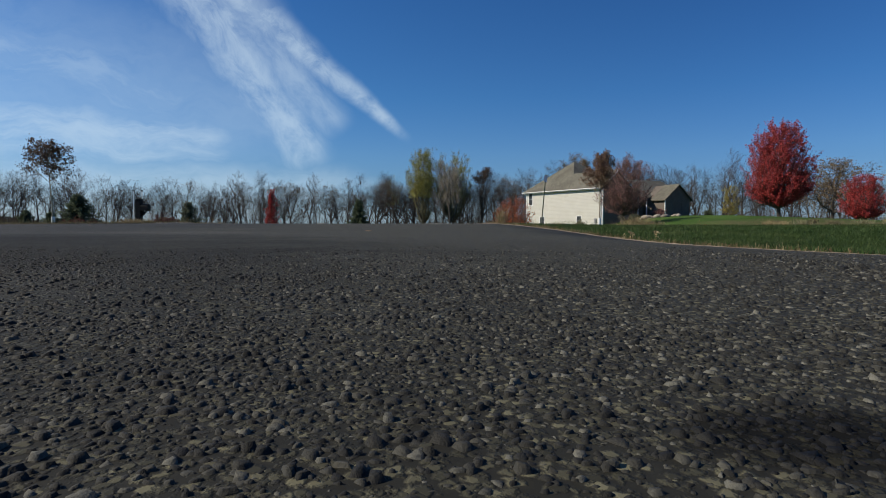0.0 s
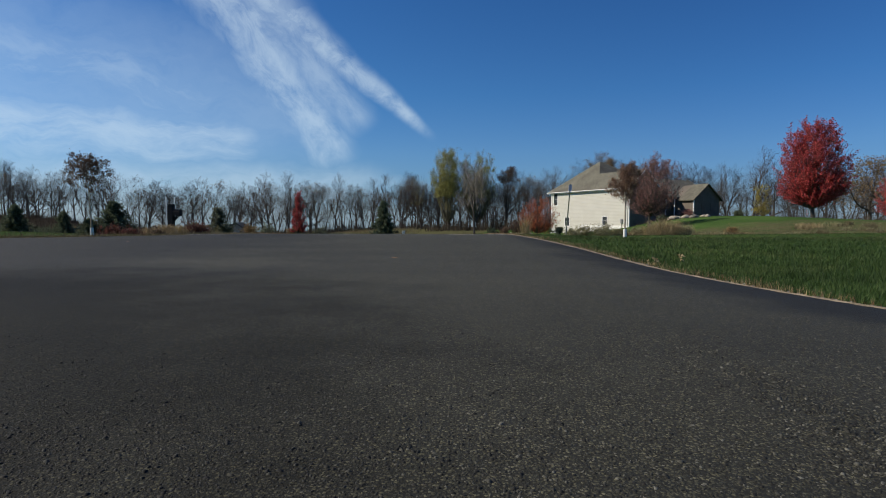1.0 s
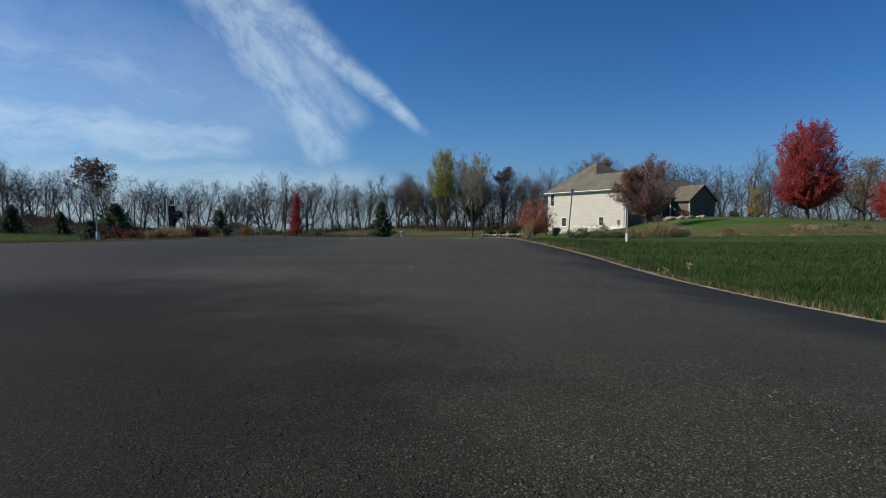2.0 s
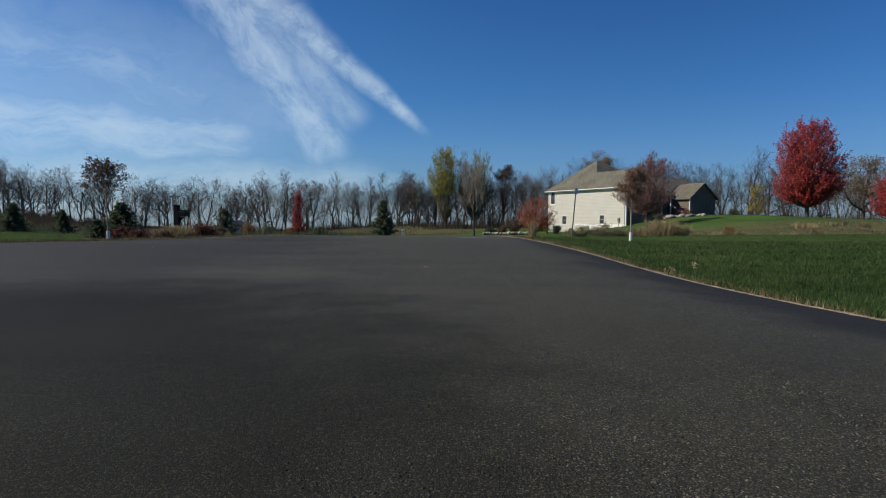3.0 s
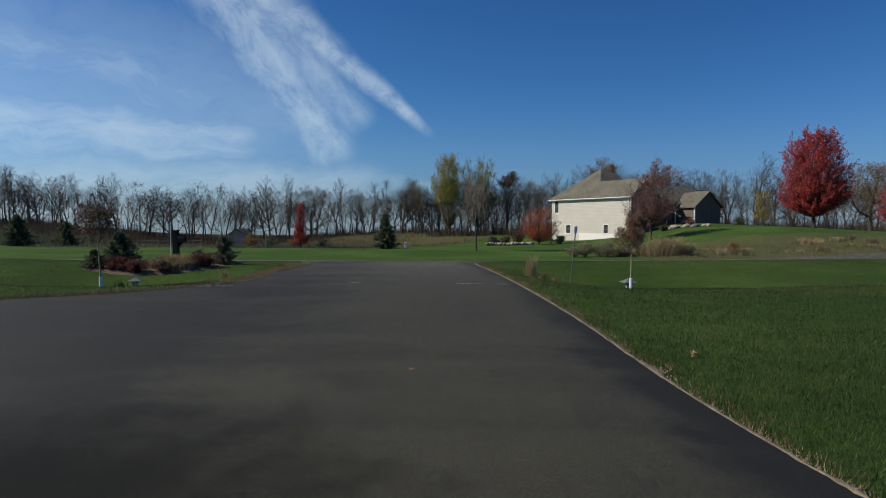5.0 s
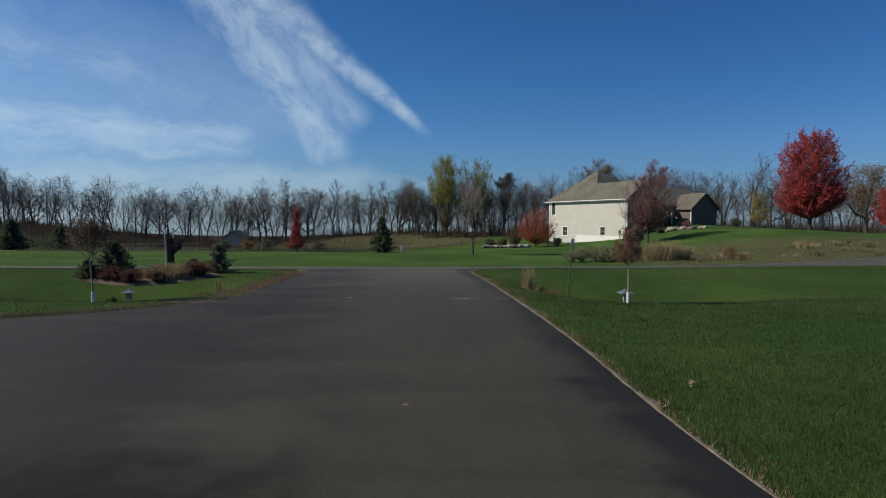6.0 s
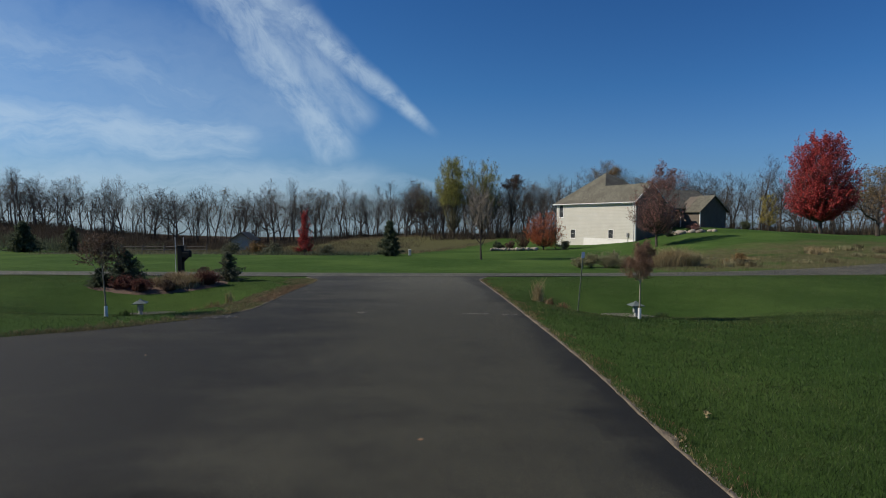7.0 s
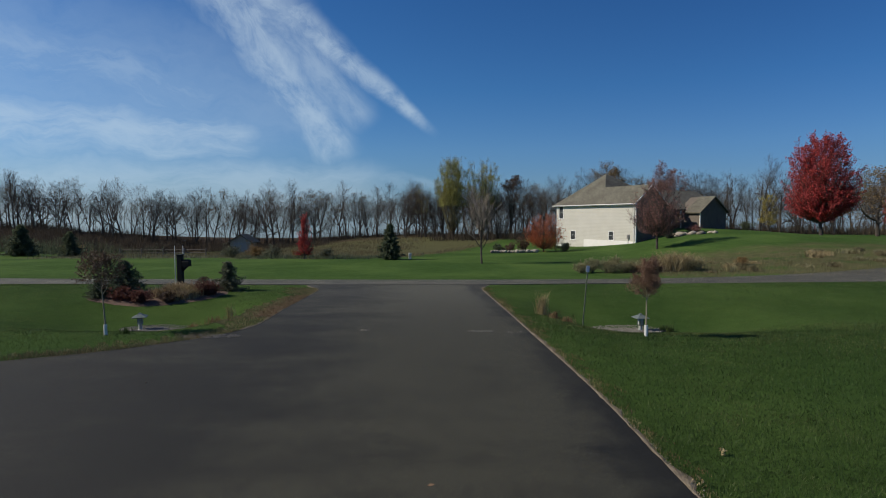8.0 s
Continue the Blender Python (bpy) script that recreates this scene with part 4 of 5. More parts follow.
def blades(places, heights, width, lean, seed, single=False):
    """Grass blades as narrow bent strips: root places, heights."""
    rng = np.random.default_rng(seed)
    p = np.asarray(places, float)
    k = len(p)
    h = np.asarray(heights, float).reshape(-1, 1)
    a = rng.uniform(0, 2 * np.pi, k)
    side = np.stack([np.cos(a), np.sin(a), 0 * a], 1) * width * rng.uniform(0.7, 1.3, (k, 1))
    b = rng.uniform(0, 2 * np.pi, k)
    tip = np.stack([np.cos(b), np.sin(b), 0 * b], 1) * h * lean * rng.uniform(0.2, 1.2, (k, 1))
    up = np.array([[0, 0, 1.0]])
    if single:
        v = np.stack([p - side * 0.5, p + side * 0.5, p + tip + up * h], 1).reshape(-1, 3)
        return v, np.arange(3 * k).reshape(-1, 3)
    mid = p + tip * 0.3 + up * h * 0.6
    v = np.stack([p - side * 0.5, p + side * 0.5, mid + side * 0.4, mid - side * 0.4, p + tip + up * h], 1).reshape(-1, 3)
    i = np.arange(k)[:, None] * 5
    tri = np.concatenate([i + [0, 1, 2], i + [0, 2, 3], i + [3, 2, 4]], 1).reshape(-1, 3)
    return v, tri


def grass_tuft(name, m, label, group, seed, height, width, count, mat, blade=0.012, lean=0.35, category="ornamental grass"):
    rng = np.random.default_rng(seed)
    ob = thing(name, m, label, category, group)
    q = rng.normal(0, width * 0.22, (count, 2))
    v, f = blades(np.c_[q, np.zeros(count) - 0.01], height * rng.uniform(0.45, 1.05, count), blade, lean, seed)
    cloud_part("foliage", v, f, mat, ob)
    return ob


# the yard trees
EGG = [(0.0, 0.30), (0.08, 0.62), (0.20, 0.90), (0.35, 1.0), (0.60, 0.98), (0.80, 0.86), (0.93, 0.66), (1.0, 0.42)]
ROUND = [(0.0, 0.55), (0.25, 0.95), (0.5, 1.0), (0.75, 0.82), (1.0, 0.35)]
SPIRE = [(0.0, 0.75), (0.2, 1.0), (0.45, 0.72), (0.7, 0.5), (1.0, 0.16)]
VASE = [(0.0, 0.30), (0.3, 0.70), (0.6, 0.95), (0.85, 1.0), (1.0, 0.72)]
bough_tree("red_maple_tree", on(47.2, 75.0), "tall scarlet red maple in full autumn colour on lawn", "red maples", 11, 12.9, 0.24, 0.15, 8.9, EGG, 480, 0.14, RED, 15, 0.10, "dense scarlet leaves", rise=1.7, spray=5, inner=0.25, reach=0.12)
bough_tree("red_maple_tree", on(66.8, 85.1), "smaller scarlet red maple at the lawn edge", "red maples", 12, 7.8, 0.16, 0.14, 6.6, EGG, 260, 0.13, RED, 13, 0.09, "dense scarlet leaves", rise=1.3, spray=4, inner=0.25, reach=0.12)
bough_tree("crabapple_tree", on(21.4, 62.5), "round russet crabapple in front of the house", "", 13, 7.5, 0.15, 0.24, 6.6, ROUND, 230, 0.085, RUSSET, 8, 0.10, "thinning russet leaves", rise=1.1, spray=6, inner=0.2, bare=0.15, reach=0.12, thin=0.010)
bough_tree("burning_bush_tree", on(10.7, 75.6), "low orange-red autumn tree beside stone wall", "", 14, 5.0, 0.10, 0.10, 6.0, ROUND, 170, 0.09, ORANGE_RED, 9, 0.10, "orange-red leaves", rise=0.9, spray=5, inner=0.2, bare=0.15, reach=0.13)
bough_tree("columnar_maple_tree", on(-17.1, 58.0), "slim upright red tree at field edge", "", 15, 4.7, 0.06, 0.10, 2.0, SPIRE, 85, 0.085, RED, 10, 0.05, "thin bright red leaves", rise=3.2, spray=5, inner=0.15, bare=0.1, reach=0.20)
bough_tree("willow_tree", on(-2.3, 116.0), "tall willow with yellow-green foliage high up", "willows", 16, 16.8, 0.28, 0.10, 7.6, VASE, 150, 0.17, WILLOW, 16, 0.26, "yellow-green leaves in upright sprays", twig=WILLOW_TWIG, rise=3.4, spray=9, inner=0.1, bare=0.12, sweep=0.7, crown_from=0.42, thin=0.016, reach=0.16)
bough_tree("willow_tree", on(3.9, 117.0), "tall willow with thin yellow-green foliage", "willows", 17, 16.0, 0.26, 0.10, 8.8, VASE, 170, 0.14, WILLOW, 15, 0.26, "thin yellow-green leaves in upright sprays", twig=WILLOW_TWIG, rise=3.2, spray=9, inner=0.1, bare=0.2, sweep=0.7, crown_from=0.42, thin=0.016, reach=0.16)
bough_tree("willow_tree", on(-9.4, 121.0), "slender tree with a few yellow-green leaves", "willows", 22, 12.4, 0.16, 0.25, 4.4, VASE, 60, 0.12, WILLOW, 4, 0.16, "few yellow-green leaves", rise=3.0, spray=5, inner=0.1, bare=0.3, crown_from=0.45, thin=0.016, reach=0.16)
leafy_tree("oak_tree", on(68.5, 94.0), "spreading oak with sparse tan leaves", "", 18, 11.6, 0.34, 0.2, 58, (12, 9, 7), 0.17, TAN_LEAF, 1, 0.2, "sparse tan leaves", rise=0.1, reach=0.6, straight=0.2, width=16.0, thin=0.016)
leafy_tree("oak_tree", on(37.0, 105.0), "oak with thin pinkish brown leaves behind the house", "", 23, 12.6, 0.26, 0.3, 44, (12, 8, 6), 0.15, RUSSET, 1, 0.25, "thin pinkish brown leaves", rise=0.2, reach=0.5, width=8.5, thin=0.014)
bough_tree("yellow_tree", on(54.0, 100.0), "small tree with yellow autumn leaves", "", 19, 7.0, 0.10, 0.22, 4.2, ROUND, 70, 0.14, YELLOW, 7, 0.14, "yellow leaves", rise=1.4, spray=4, inner=0.15, bare=0.2, thin=0.012)
leafy_tree("oak_tree", on(27.0, 108.0), "tall oak with tan leaves behind the roof", "", 20, 13.6, 0.28, 0.3, 45, (12, 8, 6), 0.16, TAN_LEAF, 1, 0.25, "thin tan leaves", rise=0.15, reach=0.5, width=9.0, thin=0.014)
leafy_tree("brown_leaf_tree", on(9.9, 117.0), "tree with russet brown leaves in the wood edge", "", 21, 13.0, 0.22, 0.3, 40, (12, 8, 6), 0.17, DARK_LEAF, 1, 0.25, "russet leaves", lambda p: p.z > 10.0, rise=0.4, reach=0.45, width=7.5, thin=0.014)

# young lawn tree, leafless, across the road
ob = bare_tree(31, "young leafless tree on the lawn across the road", 7.1, 0.10, 0.24, 20, (16, 8, 5, 3), bark=BARK, twig=PALE_TWIG, straight=0.07, rise=0.5, reach=0.5, width=3.6, thin=0.014)
ob.matrix_basis = on(1.40, 49.8)
ob["group"] = ""

conifer("spruce_tree", on(-7.8, 56.6), "dark green young spruce on the far lawn", "spruces", 41, 3.75, 2.4, NEEDLE)
conifer("spruce_tree", on(-55.0, 66.5), "dark rounded spruce on the far lawn", "spruces", 42, 4.0, 4.4, NEEDLE)
conifer("spruce_tree", on(-49.2, 67.0), "dark young spruce at the field edge", "spruces", 43, 3.2, 3.2, NEEDLE)

# ---- the wood behind the field ----
LABEL = "tall leafless tree in the wood behind the field"
KINDS = [
    bare_tree(51, LABEL, 14.0, 0.24, 0.14, 40, (9, 7, 5, 2), rise=0.42, reach=0.62, straight=0.13, thin=0.012, width=12.5),
    bare_tree(52, LABEL, 14.0, 0.19, 0.30, 32, (8, 7, 5, 2), rise=0.45, reach=0.54, straight=0.12, thin=0.012, width=9.0),
    bare_tree(53, LABEL, 13.5, 0.25, 0.12, 46, (9, 7, 5, 2), rise=0.38, reach=0.68, straight=0.16, thin=0.012, width=13.5),
    bare_tree(54, LABEL, 14.5, 0.20, 0.26, 34, (8, 7, 5, 2), rise=0.42, reach=0.58, straight=0.14, thin=0.012, width=10.0),
    bare_tree(55, LABEL, 13.0, 0.19, 0.16, 40, (8, 7, 5, 2), rise=0.38, reach=0.62, lean=0.3, straight=0.16, thin=0.012, width=11.0),
    bare_tree(56, "tall tree with a few brown leaves clinging on", 13.5, 0.20, 0.20, 40, (8, 7, 5, 2), leaves=0.22, leaf_mat=TAN_LEAF, rise=0.38, reach=0.60, straight=0.14, thin=0.012, width=11.5),
]


def wood_line():
    r = random.Random(77)
    first = [True] * len(KINDS)

    def put(x, y, height, kind):
        s = height / 14.6
        m = on(x, y, r.uniform(0, 360), 0.1)
        if first[kind]:
            KINDS[kind].matrix_basis = m @ Matrix.Diagonal((s, s, s, 1))
            first[kind] = False
            return
        o = copy_thing(KINDS[kind], m)
        o.scale = (s * r.uniform(0.85, 1.1), s * r.uniform(0.85, 1.1), s)

    # (from x, to x, depth, height, step)
    for xa, xb, d0, d1, h, step in (
        (-124, -72, 129, 132, 14.2, 3.1),
        (-72, -58, 132, 134, 14.8, 2.8),
        (-56, -28, 134, 136, 15.4, 2.9),
        (-28, -14, 136, 136, 12.2, 3.4),
        (-16, -4, 127, 126, 13.6, 1.7),
        (-4, 28, 122, 117, 13.0, 1.8),
        (28, 52, 112, 116, 12.2, 2.8),
        (52, 102, 116, 121, 10.8, 2.7),
    ):
        x = xa
        while x < xb:
            f = (x - xa) / (xb - xa)
            put(x + r.uniform(-1, 1), d0 + (d1 - d0) * f + r.uniform(-4, 5), h * r.uniform(0.82, 1.1), r.choice([0, 1, 1, 2, 3, 3, 4, 5]))
            x += 0.66 * step * r.uniform(0.6, 1.4)
    # the large crowns beside the garage
    put(55.0, 105.0, 15.8, 0)
    put(49.5, 108.0, 14.0, 4)
    put(60.0, 107.0, 14.2, 2)
    put(45.0, 112.0, 13.4, 2)
    put(68.0, 104.0, 11.5, 2)
    put(-45.5, 130.0, 17.2, 0)
    put(-41.0, 131.0, 16.4, 3)
    put(-21.0, 132.0, 13.4, 1)
    put(15.8, 113.0, 13.6, 0)
    # a second row fills the gaps
    for xa, xb, d, step in ((-128, -56, 143, 3.8), (-54, -14, 144, 4.2), (-14, 34, 134, 2.2), (34, 106, 130, 2.8)):
        x = xa
        while x < xb:
            put(x, d + r.uniform(-3, 6), 12.6 * r.uniform(0.8, 1.05), r.choice([0, 1, 2, 3, 4]))
            x += step * r.uniform(0.7, 1.3)


wood_line()


def undergrowth(name, label, places, height, mat, seed, per, blade):
    """Brush at the foot of the wood: many thin upright twigs."""
    rng = np.random.default_rng(seed)
    p = np.repeat(np.array(places), per, 0)
    p = p + rng.normal(0, 1, p.shape) * [1.1, 1.4]
    h = height * rng.uniform(0.3, 1.1, len(p)) * (0.7 + 0.35 * np.sin(p[:, 0] * 0.53 + p[:, 1] * 0.31) * np.sin(p[:, 0] * 0.19) + 0.25 * np.sin(p[:, 0] * 1.7))
    v, f = blades(np.c_[p, land(p[:, 0], p[:, 1])], np.maximum(h, 0.2) * 1.15, blade * 1.15, 0.45, seed, True)
    tagged(new(name, array_mesh(name, v, f, mat)), label, "undergrowth", kind="stuff")


rr = random.Random(5)
undergrowth("undergrowth", "dark leafless brush at the foot of the wood", [(x, 131 + rr.uniform(-3, 4)) for x in np.arange(-128, -52, 0.6)], 2.5, SCRUB, 61, 75, 0.06)
undergrowth("undergrowth", "dark leafless brush at the foot of the wood", [(x, 133 + rr.uniform(-3, 4)) for x in np.arange(-52, -5, 0.7)], 2.1, SCRUB, 62, 60, 0.06)
undergrowth("undergrowth", "dark leafless brush under the trees behind the house", [(x, 116 + rr.uniform(-5, 5)) for x in np.arange(-6, 32, 0.7)], 3.6, SCRUB, 63, 60, 0.06)
undergrowth("undergrowth", "brown brush along the far lawn edge", [(x, 112 + rr.uniform(-5, 5)) for x in np.arange(34, 110, 0.55)], 2.9, SCRUB, 64, 75, 0.06)
undergrowth("undergrowth", "dense dark brown brush on the slope before the wood", [(rr.uniform(-125, -56), rr.uniform(84, 129)) for _ in range(800)], 1.9, SCRUB, 68, 65, 0.06)
undergrowth("undergrowth", "brown brush on the slope behind the shed", [(rr.uniform(-62, -30), rr.uniform(112, 130)) for _ in range(150)], 1.2, SCRUB, 69, 60, 0.06)


undergrowth("undergrowth", "grey-green evergreen brush on the slope before the wood", [(rr.uniform(-105, -56), rr.uniform(74, 104)) for _ in range(260)], 1.7, NEEDLE, 70, 60, 0.08)


def thicket(name, label, count, xa, xb, ya, yb, low, high, seed):
    """Slender pole saplings that fill the wood between the large trunks."""
    rng = np.random.default_rng(seed)
    x, y = rng.uniform(xa, xb, count), rng.uniform(ya, yb, count)
    v, f = blades(np.c_[x, y, land(x, y)], low + (high - low) * rng.random(count) ** 2, 0.06, 0.5, seed)
    tagged(new(name, array_mesh(name, v, f, TWIG)), label, "thicket", kind="stuff")


thicket("thicket", "thin leafless pole saplings in the wood", 550, -126, -56, 128, 142, 2, 9, 91)
thicket("thicket", "thin leafless pole saplings in the wood", 450, -56, -6, 131, 143, 2, 9, 92)
thicket("thicket", "thin leafless pole saplings behind the willows and house", 600, -6, 34, 112, 136, 2, 9, 93)
thicket("thicket", "thin leafless pole saplings behind the hill", 450, 40, 125, 112, 136, 2, 7, 94)
undergrowth("field_edge", "tall brown grass where the mown lawn ends", [(x, 60.5 + 3.4 * (x + 8) + rr.uniform(0, 1.2)) for x in np.arange(-8, 2.5, 0.08)], 0.42, FIELD, 95, 10, 0.04)
undergrowth("field_grass", "tall tan and brown grass of the fallow field", [(rr.uniform(-50, -9), rr.uniform(63, 132)) for _ in range(1100)], 0.5, FIELD, 65, 22, 0.04)
undergrowth("field_grass", "brown seed heads standing in the fallow field", [(rr.uniform(-50, -9), rr.uniform(72, 130)) for _ in range(220)], 0.6, FIELD, 97, 14, 0.035)
undergrowth("field_grass", "tall green and tan grass along the lawn edge", [(x, 62.0 + rr.uniform(-1.5, 3)) for x in np.arange(-48, -10, 0.25)], 0.6, JUNIPER, 66, 14, 0.05)
undergrowth("field_grass", "dark green weeds along the lawn edge", [(x, 60.4 + rr.uniform(-0.4, 0.6)) for x in np.arange(-24, -8.5, 0.1)], 0.4, NEEDLE, 98, 14, 0.05)
undergrowth("bank_grass", "tall dry tan grass on the bank across the road", [(rr.uniform(12, 62), rr.uniform(38, 49)) for _ in range(520)], 0.15, FIELD, 67, 30, 0.014)

for k, (x, y, h, w, mat) in enumerate(((14.1, 41.2, 1.3, 1.8, STRAW), (15.1, 41.6, 1.75, 2.0, STRAW), (15.9, 41.9, 1.7, 2.0, STRAW), (16.7, 42.3, 1.2, 1.8, STRAW), (12.0, 40.9, 0.7, 1.3, BROWN_STRAW))):
    grass_tuft("grass_clump", on(x, y), "clump of tall dry grass on the roadside bank", "bank grass clumps", 70 + k, h * 0.9, w * 1.0, 650, mat, 0.026, 0.8)
bank = random.Random(33)
for k in range(34):
    x = bank.uniform(17, 46)
    grass_tuft("grass_clump", on(x, bank.uniform(39.5, 47) + 0.1 * (x - 17)), "low clump of dry grass on the roadside bank", "bank grass clumps", 500 + k, bank.uniform(0.22, 0.55), bank.uniform(0.7, 1.6), 150, bank.choice([STRAW, FIELD, FIELD, OLIVE]), 0.03, 0.9)
for k, (x, y, h, w, mat) in enumerate(((8.2, 40.0, 0.7, 1.2, OLIVE), (9.1, 40.6, 1.0, 1.5, OLIVE), (10.1, 40.2, 0.8, 1.5, OLIVE), (10.8, 40.9, 1.0, 1.4, OLIVE), (11.5, 40.2, 0.75, 1.2, OLIVE), (16.9, 41.2, 0.8, 1.6, OLIVE), (13.1, 41.3, 0.7, 1.4, OLIVE), (21.5, 44.0, 0.5, 1.3, TAN_LEAF), (38.5, 46.0, 0.6, 1.6, OLIVE))):
    shrub("bank_shrub", on(x, y), "scruffy olive and tan shrub on the roadside bank", "bank shrubs", 170 + k, h, w, mat, 0.06, 1900, 20)
for k, (x, y, h, w) in enumerate(((-58, 71, 1.7, 3.2), (-53, 72, 1.5, 3.0), (-26.8, 62.5, 1.2, 2.4), (-24.4, 63, 1.3, 2.4), (-21.8, 62, 1.1, 2.2), (-18.6, 61.5, 0.9, 2.0), (-15.6, 61.5, 0.8, 1.8))):
    shrub("field_shrub", on(x, y), "grey-green weedy shrub along the lawn edge", "field shrubs", 80 + k, h, w, TAN_LEAF if k % 2 else JUNIPER, 0.12, 1200)

# ---- shed and fence ----
SHED_WALL = plain("grey shed boards", (0.24, 0.215, 0.18), (0.34, 0.31, 0.265), 0.8, 1.0, 12.0)
RAIL = plain("weathered rail wood", (0.075, 0.065, 0.052), (0.19, 0.17, 0.14), 0.9, 2.0, 30.0, 0.4)


def make_shed():
    ob = thing("shed", on(-41.4, 100.5, 4), "small grey garden shed with gable roof", "shed")
    g = Geo().add([Vector(p) for p in ((-1.9, 0, -0.2), (1.9, 0, -0.2), (1.9, 0, 2.2), (0, 0, 3.4), (-1.9, 0, 2.2), (-1.9, 4, -0.2), (1.9, 4, -0.2), (1.9, 4, 2.2), (0, 4, 3.4), (-1.9, 4, 2.2))], [(0, 1, 2, 3, 4), (9, 8, 7, 6, 5), (0, 5, 6, 1), (1, 6, 7, 2), (2, 7, 8, 3), (3, 8, 9, 4), (4, 9, 5, 0)])
    part("wall", g, SHED_WALL, ob)
    part("roof", roof_plane([(-2.3, -0.4, 2.0), (0, -0.4, 3.55), (0, 4.4, 3.55), (-2.3, 4.4, 2.0)][::-1]), SHINGLES, ob)
    part("roof", roof_plane([(0, -0.4, 3.55), (2.3, -0.4, 2.0), (2.3, 4.4, 2.0), (0, 4.4, 3.55)][::-1]), SHINGLES, ob)
    door = part("door", Geo().box(-1.2, 1.2, -0.06, -0.004, 0, 2.0, 0.015), METER_GREY, ob, "pale overhead door")
    part("handle", Geo().box(-0.12, 0.12, -0.1, -0.062, 0.7, 0.76, 0.01), BARK, door)


make_shed()


def make_fence():
    ob = thing("rail_fence", pose(0, 0, 0), "weathered split rail fence at the field edge", "fence")
    xs = [-46 + 2.9 * k for k in range(5)]
    y = 72.0
    for x in xs:
        z = ground(x, y)
        part("post", Geo().box(x - 0.07, x + 0.07, y - 0.07, y + 0.07, z - 0.2, z + 1.0, 0.015), RAIL, ob)
    for a, b in zip(xs, xs[1:]):
        for h in (0.35, 0.75):
            part("rail", Geo().tube([(a + 0.08, y, ground(a, y) + h), (b - 0.08, y, ground(b, y) + h + 0.03)], [0.055, 0.05], 6), RAIL, ob)


make_fence()

# ---- stones ----
LIMESTONE = plain("pale limestone", (0.14, 0.12, 0.095), (0.36, 0.32, 0.26), 0.85, 2.0, 14.0, 0.5, random_value=0.4)
ob = thing("stone_wall", pose(0, 0, 0), "low wall of pale limestone boulders beside the lawn", "wall")
r = random.Random(9)
for k in range(17):
    x = 3.6 + 0.36 * k + r.uniform(-0.08, 0.08)
    y = 73.2 + 0.3 * math.sin(k * 0.5)
    part("stone", Geo().rock((x, y, ground(x, y) + 0.2), r.uniform(0.24, 0.36), 900 + k, 0.75), LIMESTONE, ob, smooth=True)
for k in range(24):
    x, y = 27.2 + r.uniform(0, 4.6), 72.2 + r.uniform(-1.0, 1.4)
    s = r.uniform(0.16, 0.5)
    o = new("boulder", Geo().rock((0, 0, s * 0.25), s, 950 + k, 0.65).mesh("boulder", LIMESTONE, True))
    o.matrix_basis = on(x, y)
    tagged(o, "rough pale limestone boulder on the hillside", "boulder", "boulders by the house")
for k, (x, y, h, w, mat) in enumerate(((13.3, 74.6, 1.1, 1.8, JUNIPER), (4.4, 74.5, 1.0, 1.6, NEEDLE), (6.0, 74.8, 1.2, 1.6, DARK_LEAF), (12.6, 76.8, 3.4, 2.6, TAN_LEAF), (26.0, 71.5, 0.8, 1.5, JUNIPER), (30.5, 74.8, 0.9, 1.8, RUSSET), (45.0, 90.0, 1.3, 2.4, NEEDLE), (8.0, 77.5, 2.2, 2.2, DARK_LEAF))):
    shrub("garden_shrub", on(x, y), "shrub planted by the house and stone wall", "house shrubs", 100 + k, h, w, mat, 0.10, 700 if h > 3 else 2200)

# ---- planted bed by the road ----
MULCH = plain("brown bark mulch", (0.045, 0.026, 0.018), (0.17, 0.105, 0.075), 0.95, 3.0, 40.0, 0.8, depth=0.02)


def mound(name, outline, lift, mat, label, category, step=0.25):
    """A low bed over a rounded outline, given as centre, radii and turn."""
    cx, cy, rx, ry, turn = outline
    g, rings, sides = Geo(), 7, 36
    pts = []
    for i in range(rings + 1):
        f = i / rings
        for k in range(sides):
            a = 2 * math.pi * k / sides
            w = 1 + 0.13 * noise.noise((math.cos(a) * 1.5 + cx, math.sin(a) * 1.5, 0.3))
            u, v = rx * f * w * math.cos(a), ry * f * w * math.sin(a)
            x, y = cx + u * math.cos(turn) - v * math.sin(turn), cy + u * math.sin(turn) + v * math.cos(turn)
            pts.append(Vector((x, y, ground(x, y) + lift * (1 - f**4) - 0.03 * (i == rings) + 0.02 * noise.noise((x * 4, y * 4, 0)))))
    g.add(pts, [(i * sides + k, (i + 1) * sides + k, (i + 1) * sides + (k + 1) % sides, i * sides + (k + 1) % sides) for i in range(rings) for k in range(sides)])
    return tagged(new(name, g.mesh(name, mat, True)), label, category, kind="structure")


mound("planting_bed", (-13.9, 24.8, 3.1, 1.9, 0.22), 0.10, MULCH, "brown mulch bed planted with shrubs", "planting bed")
conifer("spruce_tree", on(-15.5, 24.4), "dark blue-green spruce in the mulch bed", "bed spruces", 44, 1.66, 2.35, NEEDLE)
conifer("spruce_tree", on(-16.2, 23.7), "low spreading spruce in the mulch bed", "bed spruces", 45, 0.9, 1.3, NEEDLE)
conifer("juniper_bush", on(-11.7, 26.6), "upright grey-green juniper in the mulch bed", "junipers", 46, 1.5, 1.8, JUNIPER, 0.45, 0.02)
